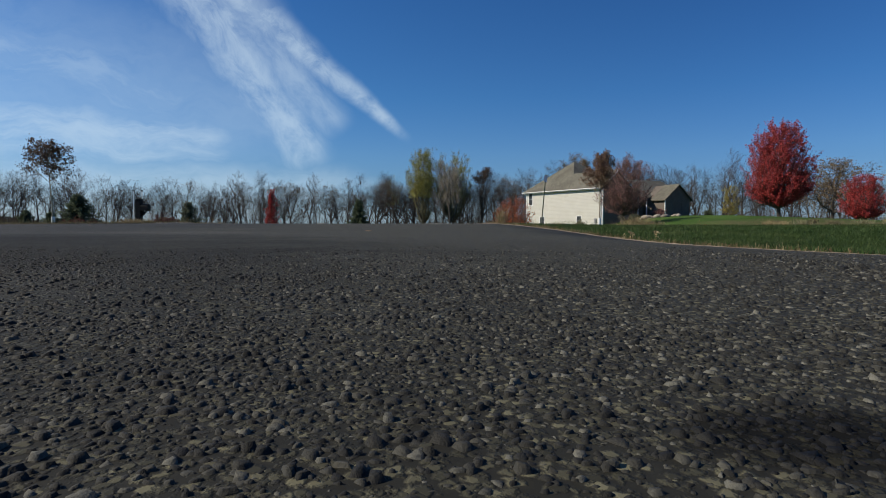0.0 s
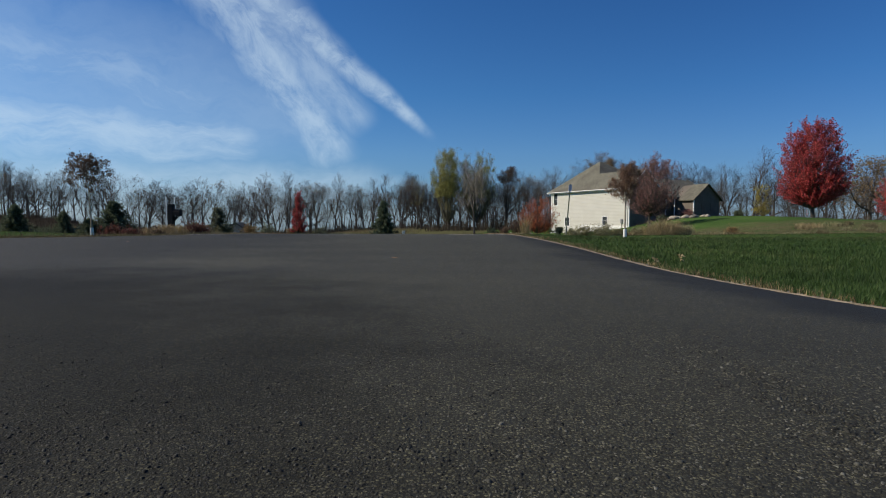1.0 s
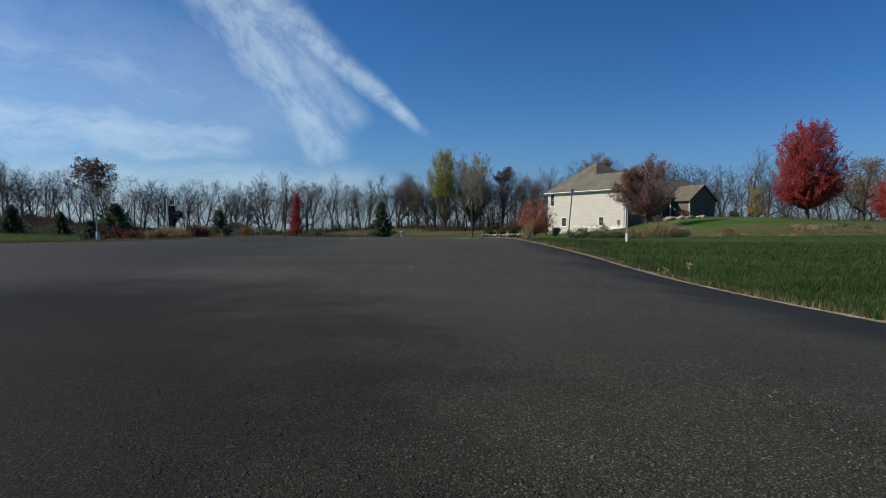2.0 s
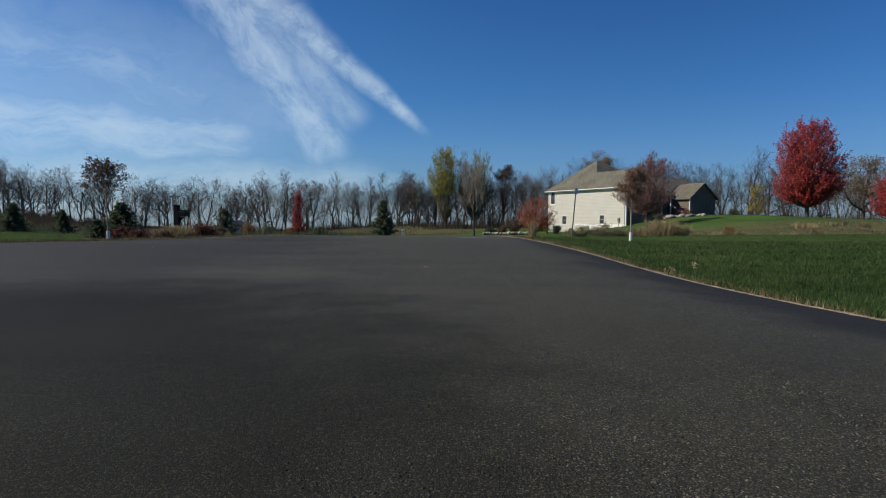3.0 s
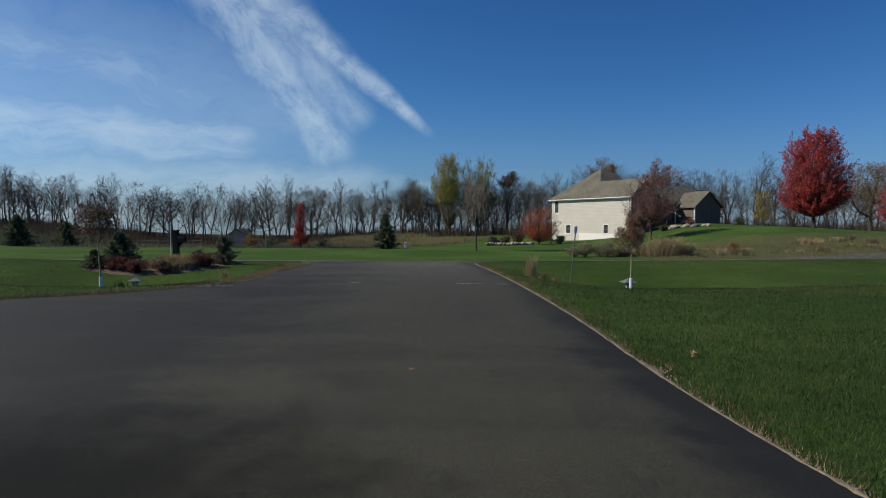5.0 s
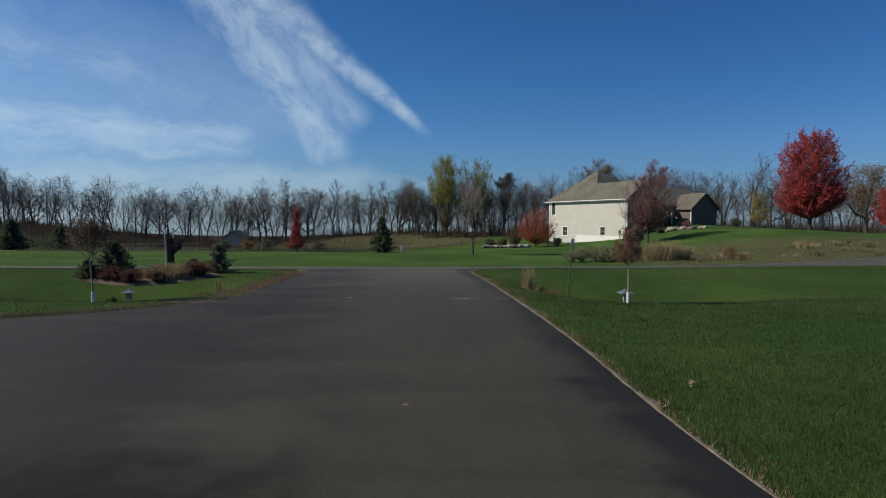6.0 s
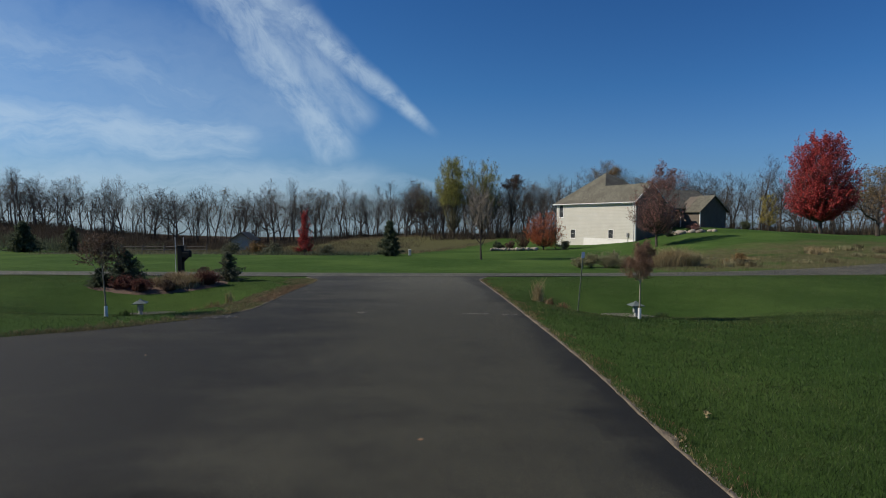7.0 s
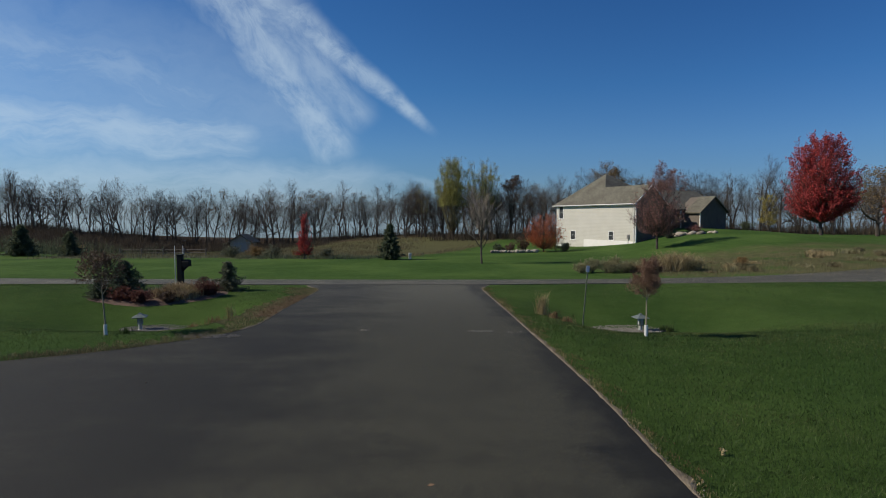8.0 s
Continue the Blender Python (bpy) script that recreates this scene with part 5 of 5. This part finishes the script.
conifer("juniper_bush", on(-12.8, 26.3), "low spreading juniper in the mulch bed", "junipers", 47, 0.75, 1.8, JUNIPER, 0.45, 0.02)
for k, (x, y, h, w, mat, lab) in enumerate(((-15.0, 23.5, 0.56, 1.0, BARBERRY, "dark red barberry bush in the bed"), (-14.2, 23.3, 0.52, 0.95, BARBERRY, "dark red barberry bush in the bed"), (-11.8, 24.7, 0.62, 1.2, BARBERRY, "dark red barberry bush in the bed"), (-13.0, 23.5, 0.45, 0.7, DARK_LEAF, "low brown shrub in the bed"))):
    shrub("barberry_bush", on(x, y), lab, "barberry bushes", 120 + k, h, w, mat, 0.045, 3000, 22)
for k, (x, y, h) in enumerate(((-13.7, 24.2, 0.6), (-13.3, 24.6, 0.68), (-12.8, 24.4, 0.62), (-12.4, 25.0, 0.64), (-13.5, 25.1, 0.62), (-13.0, 23.9, 0.48), (-12.4, 24.2, 0.52))):
    grass_tuft("daylily_clump", on(x, y), "clump of dry straw-coloured plant stalks in the bed", "dry clumps", 130 + k, h, 0.8, 420, STRAW if k == 2 else DRY_PLANT, 0.04, 0.85, "dry plant")

# ---- mailbox ----
BLACK_PAINT = plain("black painted wood", (0.005, 0.005, 0.005), (0.013, 0.013, 0.013), 0.7, 4.0, 50.0, 0.15, spec=0.25)
ROD = plain("grey metal rod", (0.42, 0.42, 0.42), (0.60, 0.60, 0.60), 0.5, 5.0, 50.0, 0.05, 0.0)


def make_mailbox():
    ob = thing("mailbox", on(-15.0, 28.4, 0), "black mailbox on a thick black wooden post", "mailbox")
    part("post", Geo().box(-0.13, 0.13, -0.13, 0.13, -0.2, 1.66, 0.012), BLACK_PAINT, ob)
    part("post_cap", Geo().box(-0.15, 0.15, -0.15, 0.15, 1.66, 1.70, 0.012), BLACK_PAINT, ob)
    arch = []
    for x in (0.14, 0.50):
        arch += [Vector((x, 0.14 * math.cos(a), 1.30 + 0.14 * math.sin(a))) for a in (math.pi * k / 10 for k in range(11))] + [Vector((x, -0.14, 1.08)), Vector((x, 0.14, 1.08))]
    k = 13
    box = part("box", Geo().add(arch, [tuple(range(k - 1, -1, -1)), tuple(range(k, 2 * k))] + [(i, (i + 1) % k, k + (i + 1) % k, k + i) for i in range(k)]), BLACK_PAINT, ob, "black arched metal box")
    part("door", Geo().box(0.502, 0.52, -0.13, 0.13, 1.09, 1.40, 0.006), BLACK_PAINT, box)
    part("flag", Geo().box(0.24, 0.36, 0.145, 0.155, 1.30, 1.38, 0.003), RED, box, "small red flag")
    part("bracket", Geo().add([Vector(p) for p in ((0.13, -0.05, 0.80), (0.13, 0.05, 0.80), (0.13, -0.05, 1.07), (0.13, 0.05, 1.07), (0.42, -0.05, 1.07), (0.42, 0.05, 1.07))], [(0, 2, 4), (1, 5, 3), (0, 4, 5, 1), (2, 3, 5, 4), (0, 1, 3, 2)]), BLACK_PAINT, ob)


make_mailbox()
for x in (-15.6, -15.15):
    ob = thing("marker_rod", on(x, 29.0), "thin grey marker rod with dark top", "marker", "marker rods")
    part("rod", Geo().tube([(0, 0, -0.2), (0, 0, 2.15)], [0.022, 0.020], 8), ROD, ob)
    part("reflector", Geo().tube([(0, -0.012, 2.16), (0, 0.012, 2.16)], [0.05, 0.05], 10), BLACK_PAINT, ob)

# ---- saplings, lamps and stake ----
GUARD = plain("white plastic trunk guard", (0.50, 0.51, 0.50), (0.68, 0.69, 0.68), 0.45, 6.0, 40.0, 0.1)
LAMP_GREY = plain("weathered verdigris metal", (0.09, 0.115, 0.105), (0.19, 0.22, 0.20), 0.55, 7.0, 60.0, 0.15, 0.2)
LAMP_PALE = plain("pale frosted lamp body", (0.28, 0.29, 0.28), (0.42, 0.43, 0.41), 0.4, 7.0, 60.0, 0.1)


def sapling(m, label, seed, height, clear, mat, leaf, per, counts, angle, reach, rise, guard, width, keep=None):
    ob = leafy_tree("sapling", m, label, "saplings", seed, height, 0.028, clear, angle, counts, leaf, mat, per, 0.05, "small brown autumn leaves", keep, PALE_BARK, rise=rise, reach=reach, straight=0.05, width=width)
    part("trunk_guard", Geo().lathe([(0.048, -0.05), (0.048, 0.0), (0.046, guard - 0.01), (0.044, guard), (0.036, guard)], 14), GUARD, ob, "white plastic guard round the trunk")
    return ob


sapling(on(-10.25, 15.2), "young sapling with sparse brown leaves by the driveway", 141, 2.32, 0.60, DARK_LEAF, 0.034, 2, (11, 6, 4), 46, 0.40, 0.10, 0.30, 1.22)
sapling(on(4.67, 15.4), "young sapling with dense russet head on the lawn", 142, 2.12, 0.54, RED_TWIG, 0.027, 3, (14, 7, 4), 50, 0.28, 0.14, 0.30, 0.92)


def path_lamp(m):
    ob = thing("path_lamp", m, "low grey-green pagoda path lamp in a gravel ring", "lamp", "path lamps")
    part("base", Geo().lathe([(0.075, -0.05), (0.075, 0.02), (0.055, 0.04), (0.05, 0.16), (0.06, 0.18)], 12), LAMP_PALE, ob)
    part("body", Geo().lathe([(0.058, 0.18), (0.070, 0.19), (0.072, 0.33), (0.06, 0.345)], 12), LAMP_PALE, ob, "pale frosted lamp body")
    for k in range(4):
        a = radians(45 + 90 * k)
        x, y = 0.085 * math.cos(a), 0.085 * math.sin(a)
        part("strut", Geo().box(x - 0.009, x + 0.009, y - 0.009, y + 0.009, 0.16, 0.37, 0.002), LAMP_GREY, ob)
    g = Geo()
    ring = lambda s, z: [Vector((s * a, s * b, z)) for a, b in ((-1, -1), (1, -1), (1, 1), (-1, 1))]
    pts = ring(0.185, 0.362) + ring(0.19, 0.378) + ring(0.10, 0.425) + ring(0.04, 0.46) + ring(0.02, 0.49)
    g.add(pts, [(3, 2, 1, 0), (16, 17, 18, 19)] + [(4 * r + i, 4 * r + (i + 1) % 4, 4 * r + 4 + (i + 1) % 4, 4 * r + 4 + i) for r in range(4) for i in range(4)])
    part("roof", g, LAMP_GREY, ob, "square flared pagoda roof")
    return ob


lamp = path_lamp(on(-12.1, 19.9, 20))
lamp.scale = (1.25, 1.25, 1.3)
copy_thing(lamp, on(6.0, 20.0, 8))

BLUE = plain("blue reflector", (0.30, 0.34, 0.46), (0.46, 0.50, 0.60), 0.4, 9.0, 60.0, 0.05)
STAKE = plain("green painted steel", (0.11, 0.12, 0.08), (0.24, 0.25, 0.18), 0.5, 8.0, 60.0, 0.15, 0.3)
ob = thing("marker_stake", pose(3.52, 18.0, ground(3.52, 18.0), 0, 4.5, 0), "thin green steel stake with a blue reflector tag", "stake")
part("stake", Geo().box(-0.018, 0.018, -0.011, 0.011, -0.2, 1.98, 0.004), STAKE, ob)
part("tag", Geo().box(-0.05, 0.05, -0.02, -0.013, 1.76, 1.96, 0.004), BLUE, ob, "blue rectangular reflector")
ob = thing("utility_pedestal", on(-5.9, 58.3), "small pale utility pedestal beside the spruce", "pedestal")
part("body", Geo().box(-0.14, 0.14, -0.11, 0.11, -0.1, 0.52, 0.02), GUARD, ob)
part("cap", Geo().box(-0.17, 0.17, -0.14, 0.14, 0.52, 0.62, 0.03), GUARD, ob)

for k, (x, y, h, w, c, mat) in enumerate(((2.35, 19.0, 0.85, 0.45, 170, STRAW), (-8.35, 19.0, 0.62, 0.3, 60, STRAW), (-8.7, 18.6, 0.3, 0.7, 120, BROWN_STRAW), (-9.3, 18.3, 0.28, 0.7, 120, BROWN_STRAW), (2.7, 18.6, 0.28, 0.5, 90, BROWN_STRAW), (3.1, 18.3, 0.25, 0.5, 90, BROWN_STRAW), (-9.95, 15.6, 0.22, 0.35, 110, BLADE), (6.9, 19.9, 0.3, 0.6, 200, BLADE))):
    grass_tuft("grass_tuft", on(x, y), "tuft of tall uncut grass beside the driveway" if mat is not STRAW else "tuft of dry pale grass stems beside the driveway", "verge tufts", 150 + k, h, w, c, mat, 0.012, 0.42, "grass tuft")

# ---- pebbles and litter ----
PEBBLE = plain("pale pebbles", (0.10, 0.09, 0.075), (0.30, 0.275, 0.235), 0.8, 5.0, 60.0, 0.2)
LITTER = foliage("fallen leaves", (0.10, 0.055, 0.03), (0.34, 0.22, 0.13), 0.8, 0.1)


def pebbles(name, label, places, size, mat, seed, squash=0.6):
    """Small stones, each with a flat top and four uneven sides."""
    rng = np.random.default_rng(seed)
    p = np.asarray(places, float)
    k = len(p)
    s = size * rng.uniform(0.4, 1.3, (k, 1)) * np.where(rng.random((k, 1)) < 0.12, 1.35, 1.0)
    a = rng.uniform(0, 2 * np.pi, (k, 1)) + 2 * np.pi * np.arange(4) / 4 + rng.normal(0, 0.35, (k, 4))
    rad = s * rng.uniform(0.75, 1.2, (k, 4)) * 0.55
    long = rng.uniform(0.65, 1.0, (k, 1))
    turn = rng.uniform(0, np.pi, (k, 1))
    x, y = rad * np.cos(a), rad * np.sin(a) * long
    x, y = x * np.cos(turn) - y * np.sin(turn), x * np.sin(turn) + y * np.cos(turn)
    h = s * squash * rng.uniform(0.35, 1.0, (k, 1))
    tilt = rng.normal(0, 0.28, (k, 2))
    low = np.stack([x, y, np.zeros_like(x) - 0.3 * h], -1)
    top = np.stack([x * 0.62, y * 0.62, h + 0.62 * (x * tilt[:, :1] + y * tilt[:, 1:])], -1)
    v = (np.concatenate([low, top], 1) + p[:, None]).reshape(-1, 3)
    i = np.arange(k)[:, None] * 8
    quads = np.concatenate([i + [j, (j + 1) % 4, 4 + (j + 1) % 4, 4 + j] for j in range(4)], 0)
    tops = i + [4, 5, 6, 7]
    me = bpy.data.meshes.new(name)
    me.from_pydata(v.tolist(), [], quads.tolist() + tops.tolist())
    me.materials.append(mat)
    me.update()
    tagged(new(name, me), label, "stones", kind="stuff")


def scatter(seed, count, cx, cy, rx, ry, hole=0.0):
    rng = np.random.default_rng(seed)
    a, f = rng.uniform(0, 2 * np.pi, count), np.sqrt(rng.uniform(hole, 1, count))
    x, y = cx + rx * f * np.cos(a), cy + ry * f * np.sin(a)
    return np.c_[x, y, land(x, y) + 0.004]


pebbles("pebble_ring", "pale pebbles round the path lamp", scatter(1, 1500, -11.6, 20.1, 1.35, 0.75), 0.065, PEBBLE, 1)
pebbles("pebble_ring", "pale pebbles round the path lamp", scatter(2, 1700, 5.6, 20.2, 1.4, 0.75), 0.065, PEBBLE, 2)
rng = np.random.default_rng(4)
t = rng.uniform(0, 1, 1300)
yy = 17.6 + 6.2 * t
xx = drive_left(yy) - np.abs(rng.normal(0, 0.42, len(t)))
v, f = leaf_cloud(np.c_[xx, yy, land(xx, yy) + 0.02], 0.06, 5, 0.008)
tagged(new("leaf_litter", array_mesh("leaf_litter", v, f, LITTER)), "fallen brown leaves along the driveway edge", "leaf litter", kind="stuff")
pebbles("verge_gravel", "loose pale gravel along the driveway edge", np.c_[xx, yy, land(xx, yy)][:700], 0.035, PEBBLE, 6)
q = scatter(7, 300, -7.0, 14.55, 0.85, 0.22)
pebbles("broken_edge", "crumbled pale asphalt at the driveway edge", q + [0, 0, 0.012], 0.04, PEBBLE, 8)
pebbles("repair_seam", "pale crumbs of a cracked driveway seam", np.concatenate([scatter(9, 50, 0.15, 15.3, 0.40, 0.10), scatter(10, 26, -3.05, 15.4, 0.16, 0.09), scatter(11, 18, 1.1, 15.2, 0.28, 0.08)]) + [0, 0, 0.012], 0.035, PEBBLE, 12, 0.3)

for k, (x, y) in enumerate(((-6.4, 10.6), (-0.7, 6.8), (-4.6, 13.1), (1.35, 12.4))):
    v, f = leaf_cloud([(0, 0, 0.012)], 0.05, 320 + k, 0.0, 1, 0.9)
    v[:, 2] = np.clip(v[:, 2], 0.003, 0.03)
    o = new("fallen_leaf", array_mesh("fallen_leaf", v, f, LITTER))
    o.matrix_basis = pose(x, y, ground(x, y) + 0.014)
    tagged(o, "single curled brown leaf lying on the asphalt", "leaf", "leaves on the driveway")

# soil and dead grass where the lawn meets the asphalt
SOIL = plain("pale dry soil and thatch", (0.050, 0.038, 0.024), (0.25, 0.205, 0.145), 0.95, 3.5, 26.0, 1.0, depth=0.02)


def verge(name, edge, side, y0, y1, width):
    ys = spread([(y0, 0.12), (y1, 1)])
    v = []
    for y in ys:
        e = float(edge(y))
        w = width * (0.45 + 1.9 * abs(noise.noise((y * 1.3, side * 5.0, 0))) + 0.8 * noise.noise((y * 5, 1, 0)))
        for f, lift in ((-0.15, 0.0), (0.0, 0.024), (0.5, 0.020), (1.0, -0.002)):
            x = e + side * w * f
            v.append((x, y, ground(x, y) + lift + 0.006 * noise.noise((x * 20, y * 20, 0))))
    k = 4
    f = [(r * k + i, r * k + i + 1, (r + 1) * k + i + 1, (r + 1) * k + i) for r in range(len(ys) - 1) for i in range(k - 1)]
    if side < 0:
        f = [q[::-1] for q in f]
    tagged(new(name, array_mesh(name, np.array(v), np.array(f), SOIL, True)), "strip of dry soil and thatch along asphalt", "verge", kind="structure")


rng = np.random.default_rng(14)
yy = rng.uniform(0.5, 28, 2200)
xx = drive_right(yy) + 0.02 + np.abs(rng.normal(0, 0.045, len(yy)))
pebbles("verge_gravel", "loose pale gravel along the driveway edge", np.c_[xx, yy, land(xx, yy) + 0.010], 0.018, PEBBLE, 15)
verge("verge_right", drive_right, 1, -8, 29.4, 0.11)
verge("verge_left", drive_left, -1, 12.2, 29.2, 0.12)

# ---- lawn grass close to the driveway ----
def lawn_patch(name, seed, count, xa, xb, ya, yb, height, width, mat, inside, label="short green lawn grass blades"):
    rng = np.random.default_rng(seed)
    x, y = rng.uniform(xa, xb, count), rng.uniform(ya, yb, count)
    rings = [np.hypot((x - cx) / 1.45, (y - cy) / 0.95) for cx, cy in ((-11.6, 20.05), (5.6, 20.15))]
    clear = np.minimum(*rings) > rng.uniform(0.72, 1.0, count)
    keep = clear & inside(x, y) & (np.minimum(y - ya, yb - y) > rng.uniform(0, 3.0, count) * (name == "grass"))
    x, y = x[keep], y[keep]
    tall = 0.75 + 0.5 * np.sin(x * 2.1 + 1.3 * np.sin(y * 1.7)) * np.sin(y * 2.7 + x)
    h = height * rng.uniform(0.55, 1.25, len(x)) * (0.8 + 0.3 * tall)
    v, f = blades(np.c_[x, y, land(x, y) - 0.005], h, width, 0.7, seed, True)
    tagged(new(name, array_mesh(name, v, f, mat)), label, "grass", kind="stuff")


right = lambda gap: lambda x, y: x > drive_right(y) + gap
lawn_patch("grass", 201, 190000, 2.0, 11, -3, 10, 0.058, 0.0076, BLADE, right(0.07))
lawn_patch("grass", 202, 120000, 1.0, 17, 6, 19, 0.052, 0.0125, BLADE, right(0.07))
lawn_patch("grass", 203, 80000, 0.6, 27, 15, 32, 0.038, 0.018, BLADE, lambda x, y: (x > drive_right(y) + 0.1) & (y < 29.4))
lawn_patch("grass", 204, 100000, -26, -6.5, 9.0, 32, 0.036, 0.017, BLADE, lambda x, y: (x < drive_left(y) - 0.1) & (y < 29.4))
lawn_patch("dry_grass", 205, 26000, 0.8, 3.6, 0.5, 22, 0.075, 0.007, STRAW, lambda x, y: (x > drive_right(y) + 0.02) & (x < drive_right(y) + 0.16 + 0.12 * np.sin(y * 3.0)), "dead straw-coloured grass along the asphalt")
lawn_patch("dry_grass", 206, 9000, -13, -6.2, 13.4, 28, 0.08, 0.012, STRAW, lambda x, y: (x < drive_left(y) - 0.02) & (x > drive_left(y) - 0.3), "dead straw-coloured grass along the asphalt")

def ragged(x, y):
    off = drive_left(y) - x
    wide = 1.7 + 0.8 * np.sin(y * 1.1 + 0.6) * np.sin(y * 0.47) + 0.3 * np.sin(x * 3.1 + y * 2.2)
    return (off > -0.03) & (off < wide * (0.35 + 0.65 * np.abs(np.sin(x * 7.3 + y * 5.1))))


lawn_patch("dry_grass", 207, 70000, -14, -6.0, 12.5, 28, 0.060, 0.012, FIELD, ragged, "tan and brown dead grass on the driveway verge")
lawn_patch("dry_grass", 208, 40000, -14, -6.0, 12.5, 28, 0.065, 0.011, STRAW, ragged, "tan and brown dead grass on the driveway verge")

lawn_patch("dry_grass", 210, 46000, -17, -6.3, 9.0, 15.3, 0.115, 0.011, FIELD, lambda x, y: (x < drive_left(y) - 0.02) & (x > drive_left(y) - 0.75 - 0.3 * np.sin(x * 1.7)), "taller uncut olive grass along the asphalt")


def fringe(x, y):
    off = x - drive_right(y)
    wide = 0.42 + 0.22 * np.sin(y * 1.9) * np.sin(y * 0.7 + 1) + 0.1 * np.sin(y * 6.1)
    return (off > 0.0) & (off < wide * (0.2 + 0.8 * np.abs(np.sin(x * 9.3 + y * 4.7))))


lawn_patch("dry_grass", 209, 60000, 0.6, 3.8, 0.5, 28, 0.06, 0.007, BROWN_STRAW, fringe, "olive and brown thin grass by the asphalt")

# pale weeds standing in the lawn
for k, (x, y) in enumerate(((3.27, 8.0), (2.6, 7.1))):
    ob = thing("weed", on(x, y), "small pale dried weed in the lawn", "weed", "weeds")
    v, f = leaf_cloud([(0, 0, 0.06 + 0.02 * (j % 3)) for j in range(14)], 0.045 if k == 0 else 0.03, 300 + k, 0.025)
    cloud_part("foliage", v, f, STRAW, ob)
    part("stem", Geo().tube([(0, 0, -0.02), (0.01, 0, 0.09)], [0.004, 0.003], 5), STRAW, ob)

# ---- stones showing in the worn asphalt near the start ----
def make_aggregate(n, b, pos):
    r = n.add("ShaderNodeNewGeometry").outputs["Random Per Island"]
    f = n.math("MULTIPLY_ADD", n.math("SUBTRACT", n.noise(pos, 420.0, 3.0), 0.5), 0.35, r)
    c = n.ramp(f, [(0.0, (0.014, 0.014, 0.0125)), (0.35, (0.026, 0.0252, 0.021)), (0.65, (0.048, 0.0465, 0.038)), (0.88, (0.090, 0.087, 0.070)), (1.0, (0.18, 0.174, 0.142))])
    # the stones take on the same darker areas and painted drone shadow
    c = n.mix(n.math("MULTIPLY", patch_and_shadow(n, pos), 0.80, clamp=True), c, (0.0060, 0.0060, 0.0062, 1))
    n.tree.links.new(c, b.inputs["Base Color"])
    b.inputs["Roughness"].default_value = 0.8
    b.inputs["Specular IOR Level"].default_value = 0.24
    bump(n, b, n.noise(pos, 700.0, 3.0), 0.5, 0.0012)


AGGREGATE = material("exposed asphalt stones", make_aggregate)


def lumps(places, size, seed):
    """Rounded stones sunk in the binder: a lower and an upper ring each."""
    rng = np.random.default_rng(seed)
    k, sides = len(places), 5
    s = size * np.clip(rng.lognormal(-0.12, 0.42, (k, 1)), 0.35, 2.0)
    a = 2 * np.pi * np.arange(sides) / sides + rng.uniform(0, 6.28, (k, 1)) + rng.normal(0, 0.34, (k, sides))
    rad = 0.5 * s * rng.uniform(0.6, 1.3, (k, sides))
    long, turn = rng.uniform(0.6, 1.0, (k, 1)), rng.uniform(0, np.pi, (k, 1))
    x, y = rad * np.cos(a), rad * np.sin(a) * long
    x, y = x * np.cos(turn) - y * np.sin(turn), x * np.sin(turn) + y * np.cos(turn)
    h = s * rng.uniform(0.03, 0.24, (k, 1))
    tilt = rng.normal(0, 0.16, (k, 2))
    lean = lambda u, v: u * tilt[:, :1] + v * tilt[:, 1:]
    low = np.stack([x, y, 0 * x - 0.12 * s], -1)
    top = np.stack([x * 0.58, y * 0.58, h + 0.58 * lean(x, y) + s * rng.normal(0, 0.02, x.shape)], -1)
    v = (np.concatenate([low, top], 1) + places[:, None]).reshape(-1, 3)
    i = np.arange(k)[:, None] * 2 * sides
    quads = [i + [j, (j + 1) % sides, sides + (j + 1) % sides, sides + j] for j in range(sides)]
    return v.tolist(), np.concatenate(quads, 0).tolist() + (i + sides + np.arange(sides)).tolist()


def aggregate(near, far, pitch, size, seed):
    """Stones over a stretch of the driveway, on an uneven grid."""
    rng = np.random.default_rng(seed)
    gx, gy = np.meshgrid(np.arange(-0.98 * far - 0.1, 0.98 * far + 0.1, pitch), np.arange(near, far, pitch))
    x = gx.ravel() + rng.uniform(-0.48, 0.48, gx.size) * pitch + 0.115
    y = gy.ravel() + rng.uniform(-0.48, 0.48, gx.size) * pitch + 0.17
    worn = 0.72 + 0.28 * np.sin(x * 13 + 2.3 * np.sin(y * 9)) * np.sin(y * 11 + 1.7 * np.sin(x * 7))
    fade = glide(y - 0.17, [(0.0, 1.0), (0.8, 0.95), (1.3, 0.45), (1.8, 0.2), (2.6, 0.0)])
    keep = (np.abs(x - 0.115) < 0.94 * (y - 0.17) + 0.08) & (rng.random(gx.size) < (worn + 0.1) * fade)
    x, y = x[keep], y[keep]
    v, f = lumps(np.c_[x, y, land(x, y) + 0.0138], size, seed)
    me = bpy.data.meshes.new("asphalt_stones")
    me.from_pydata(v, [], f)
    me.materials.append(AGGREGATE)
    me.polygons.foreach_set("use_smooth", [True] * len(me.polygons))
    me.update()
    tagged(new("asphalt_stones", me), "grey and tan stones exposed in the worn asphalt", "stones", kind="stuff")


aggregate(0.09, 0.50, 0.0046, 0.0060, 21)
aggregate(0.50, 2.2, 0.0076, 0.0072, 22)
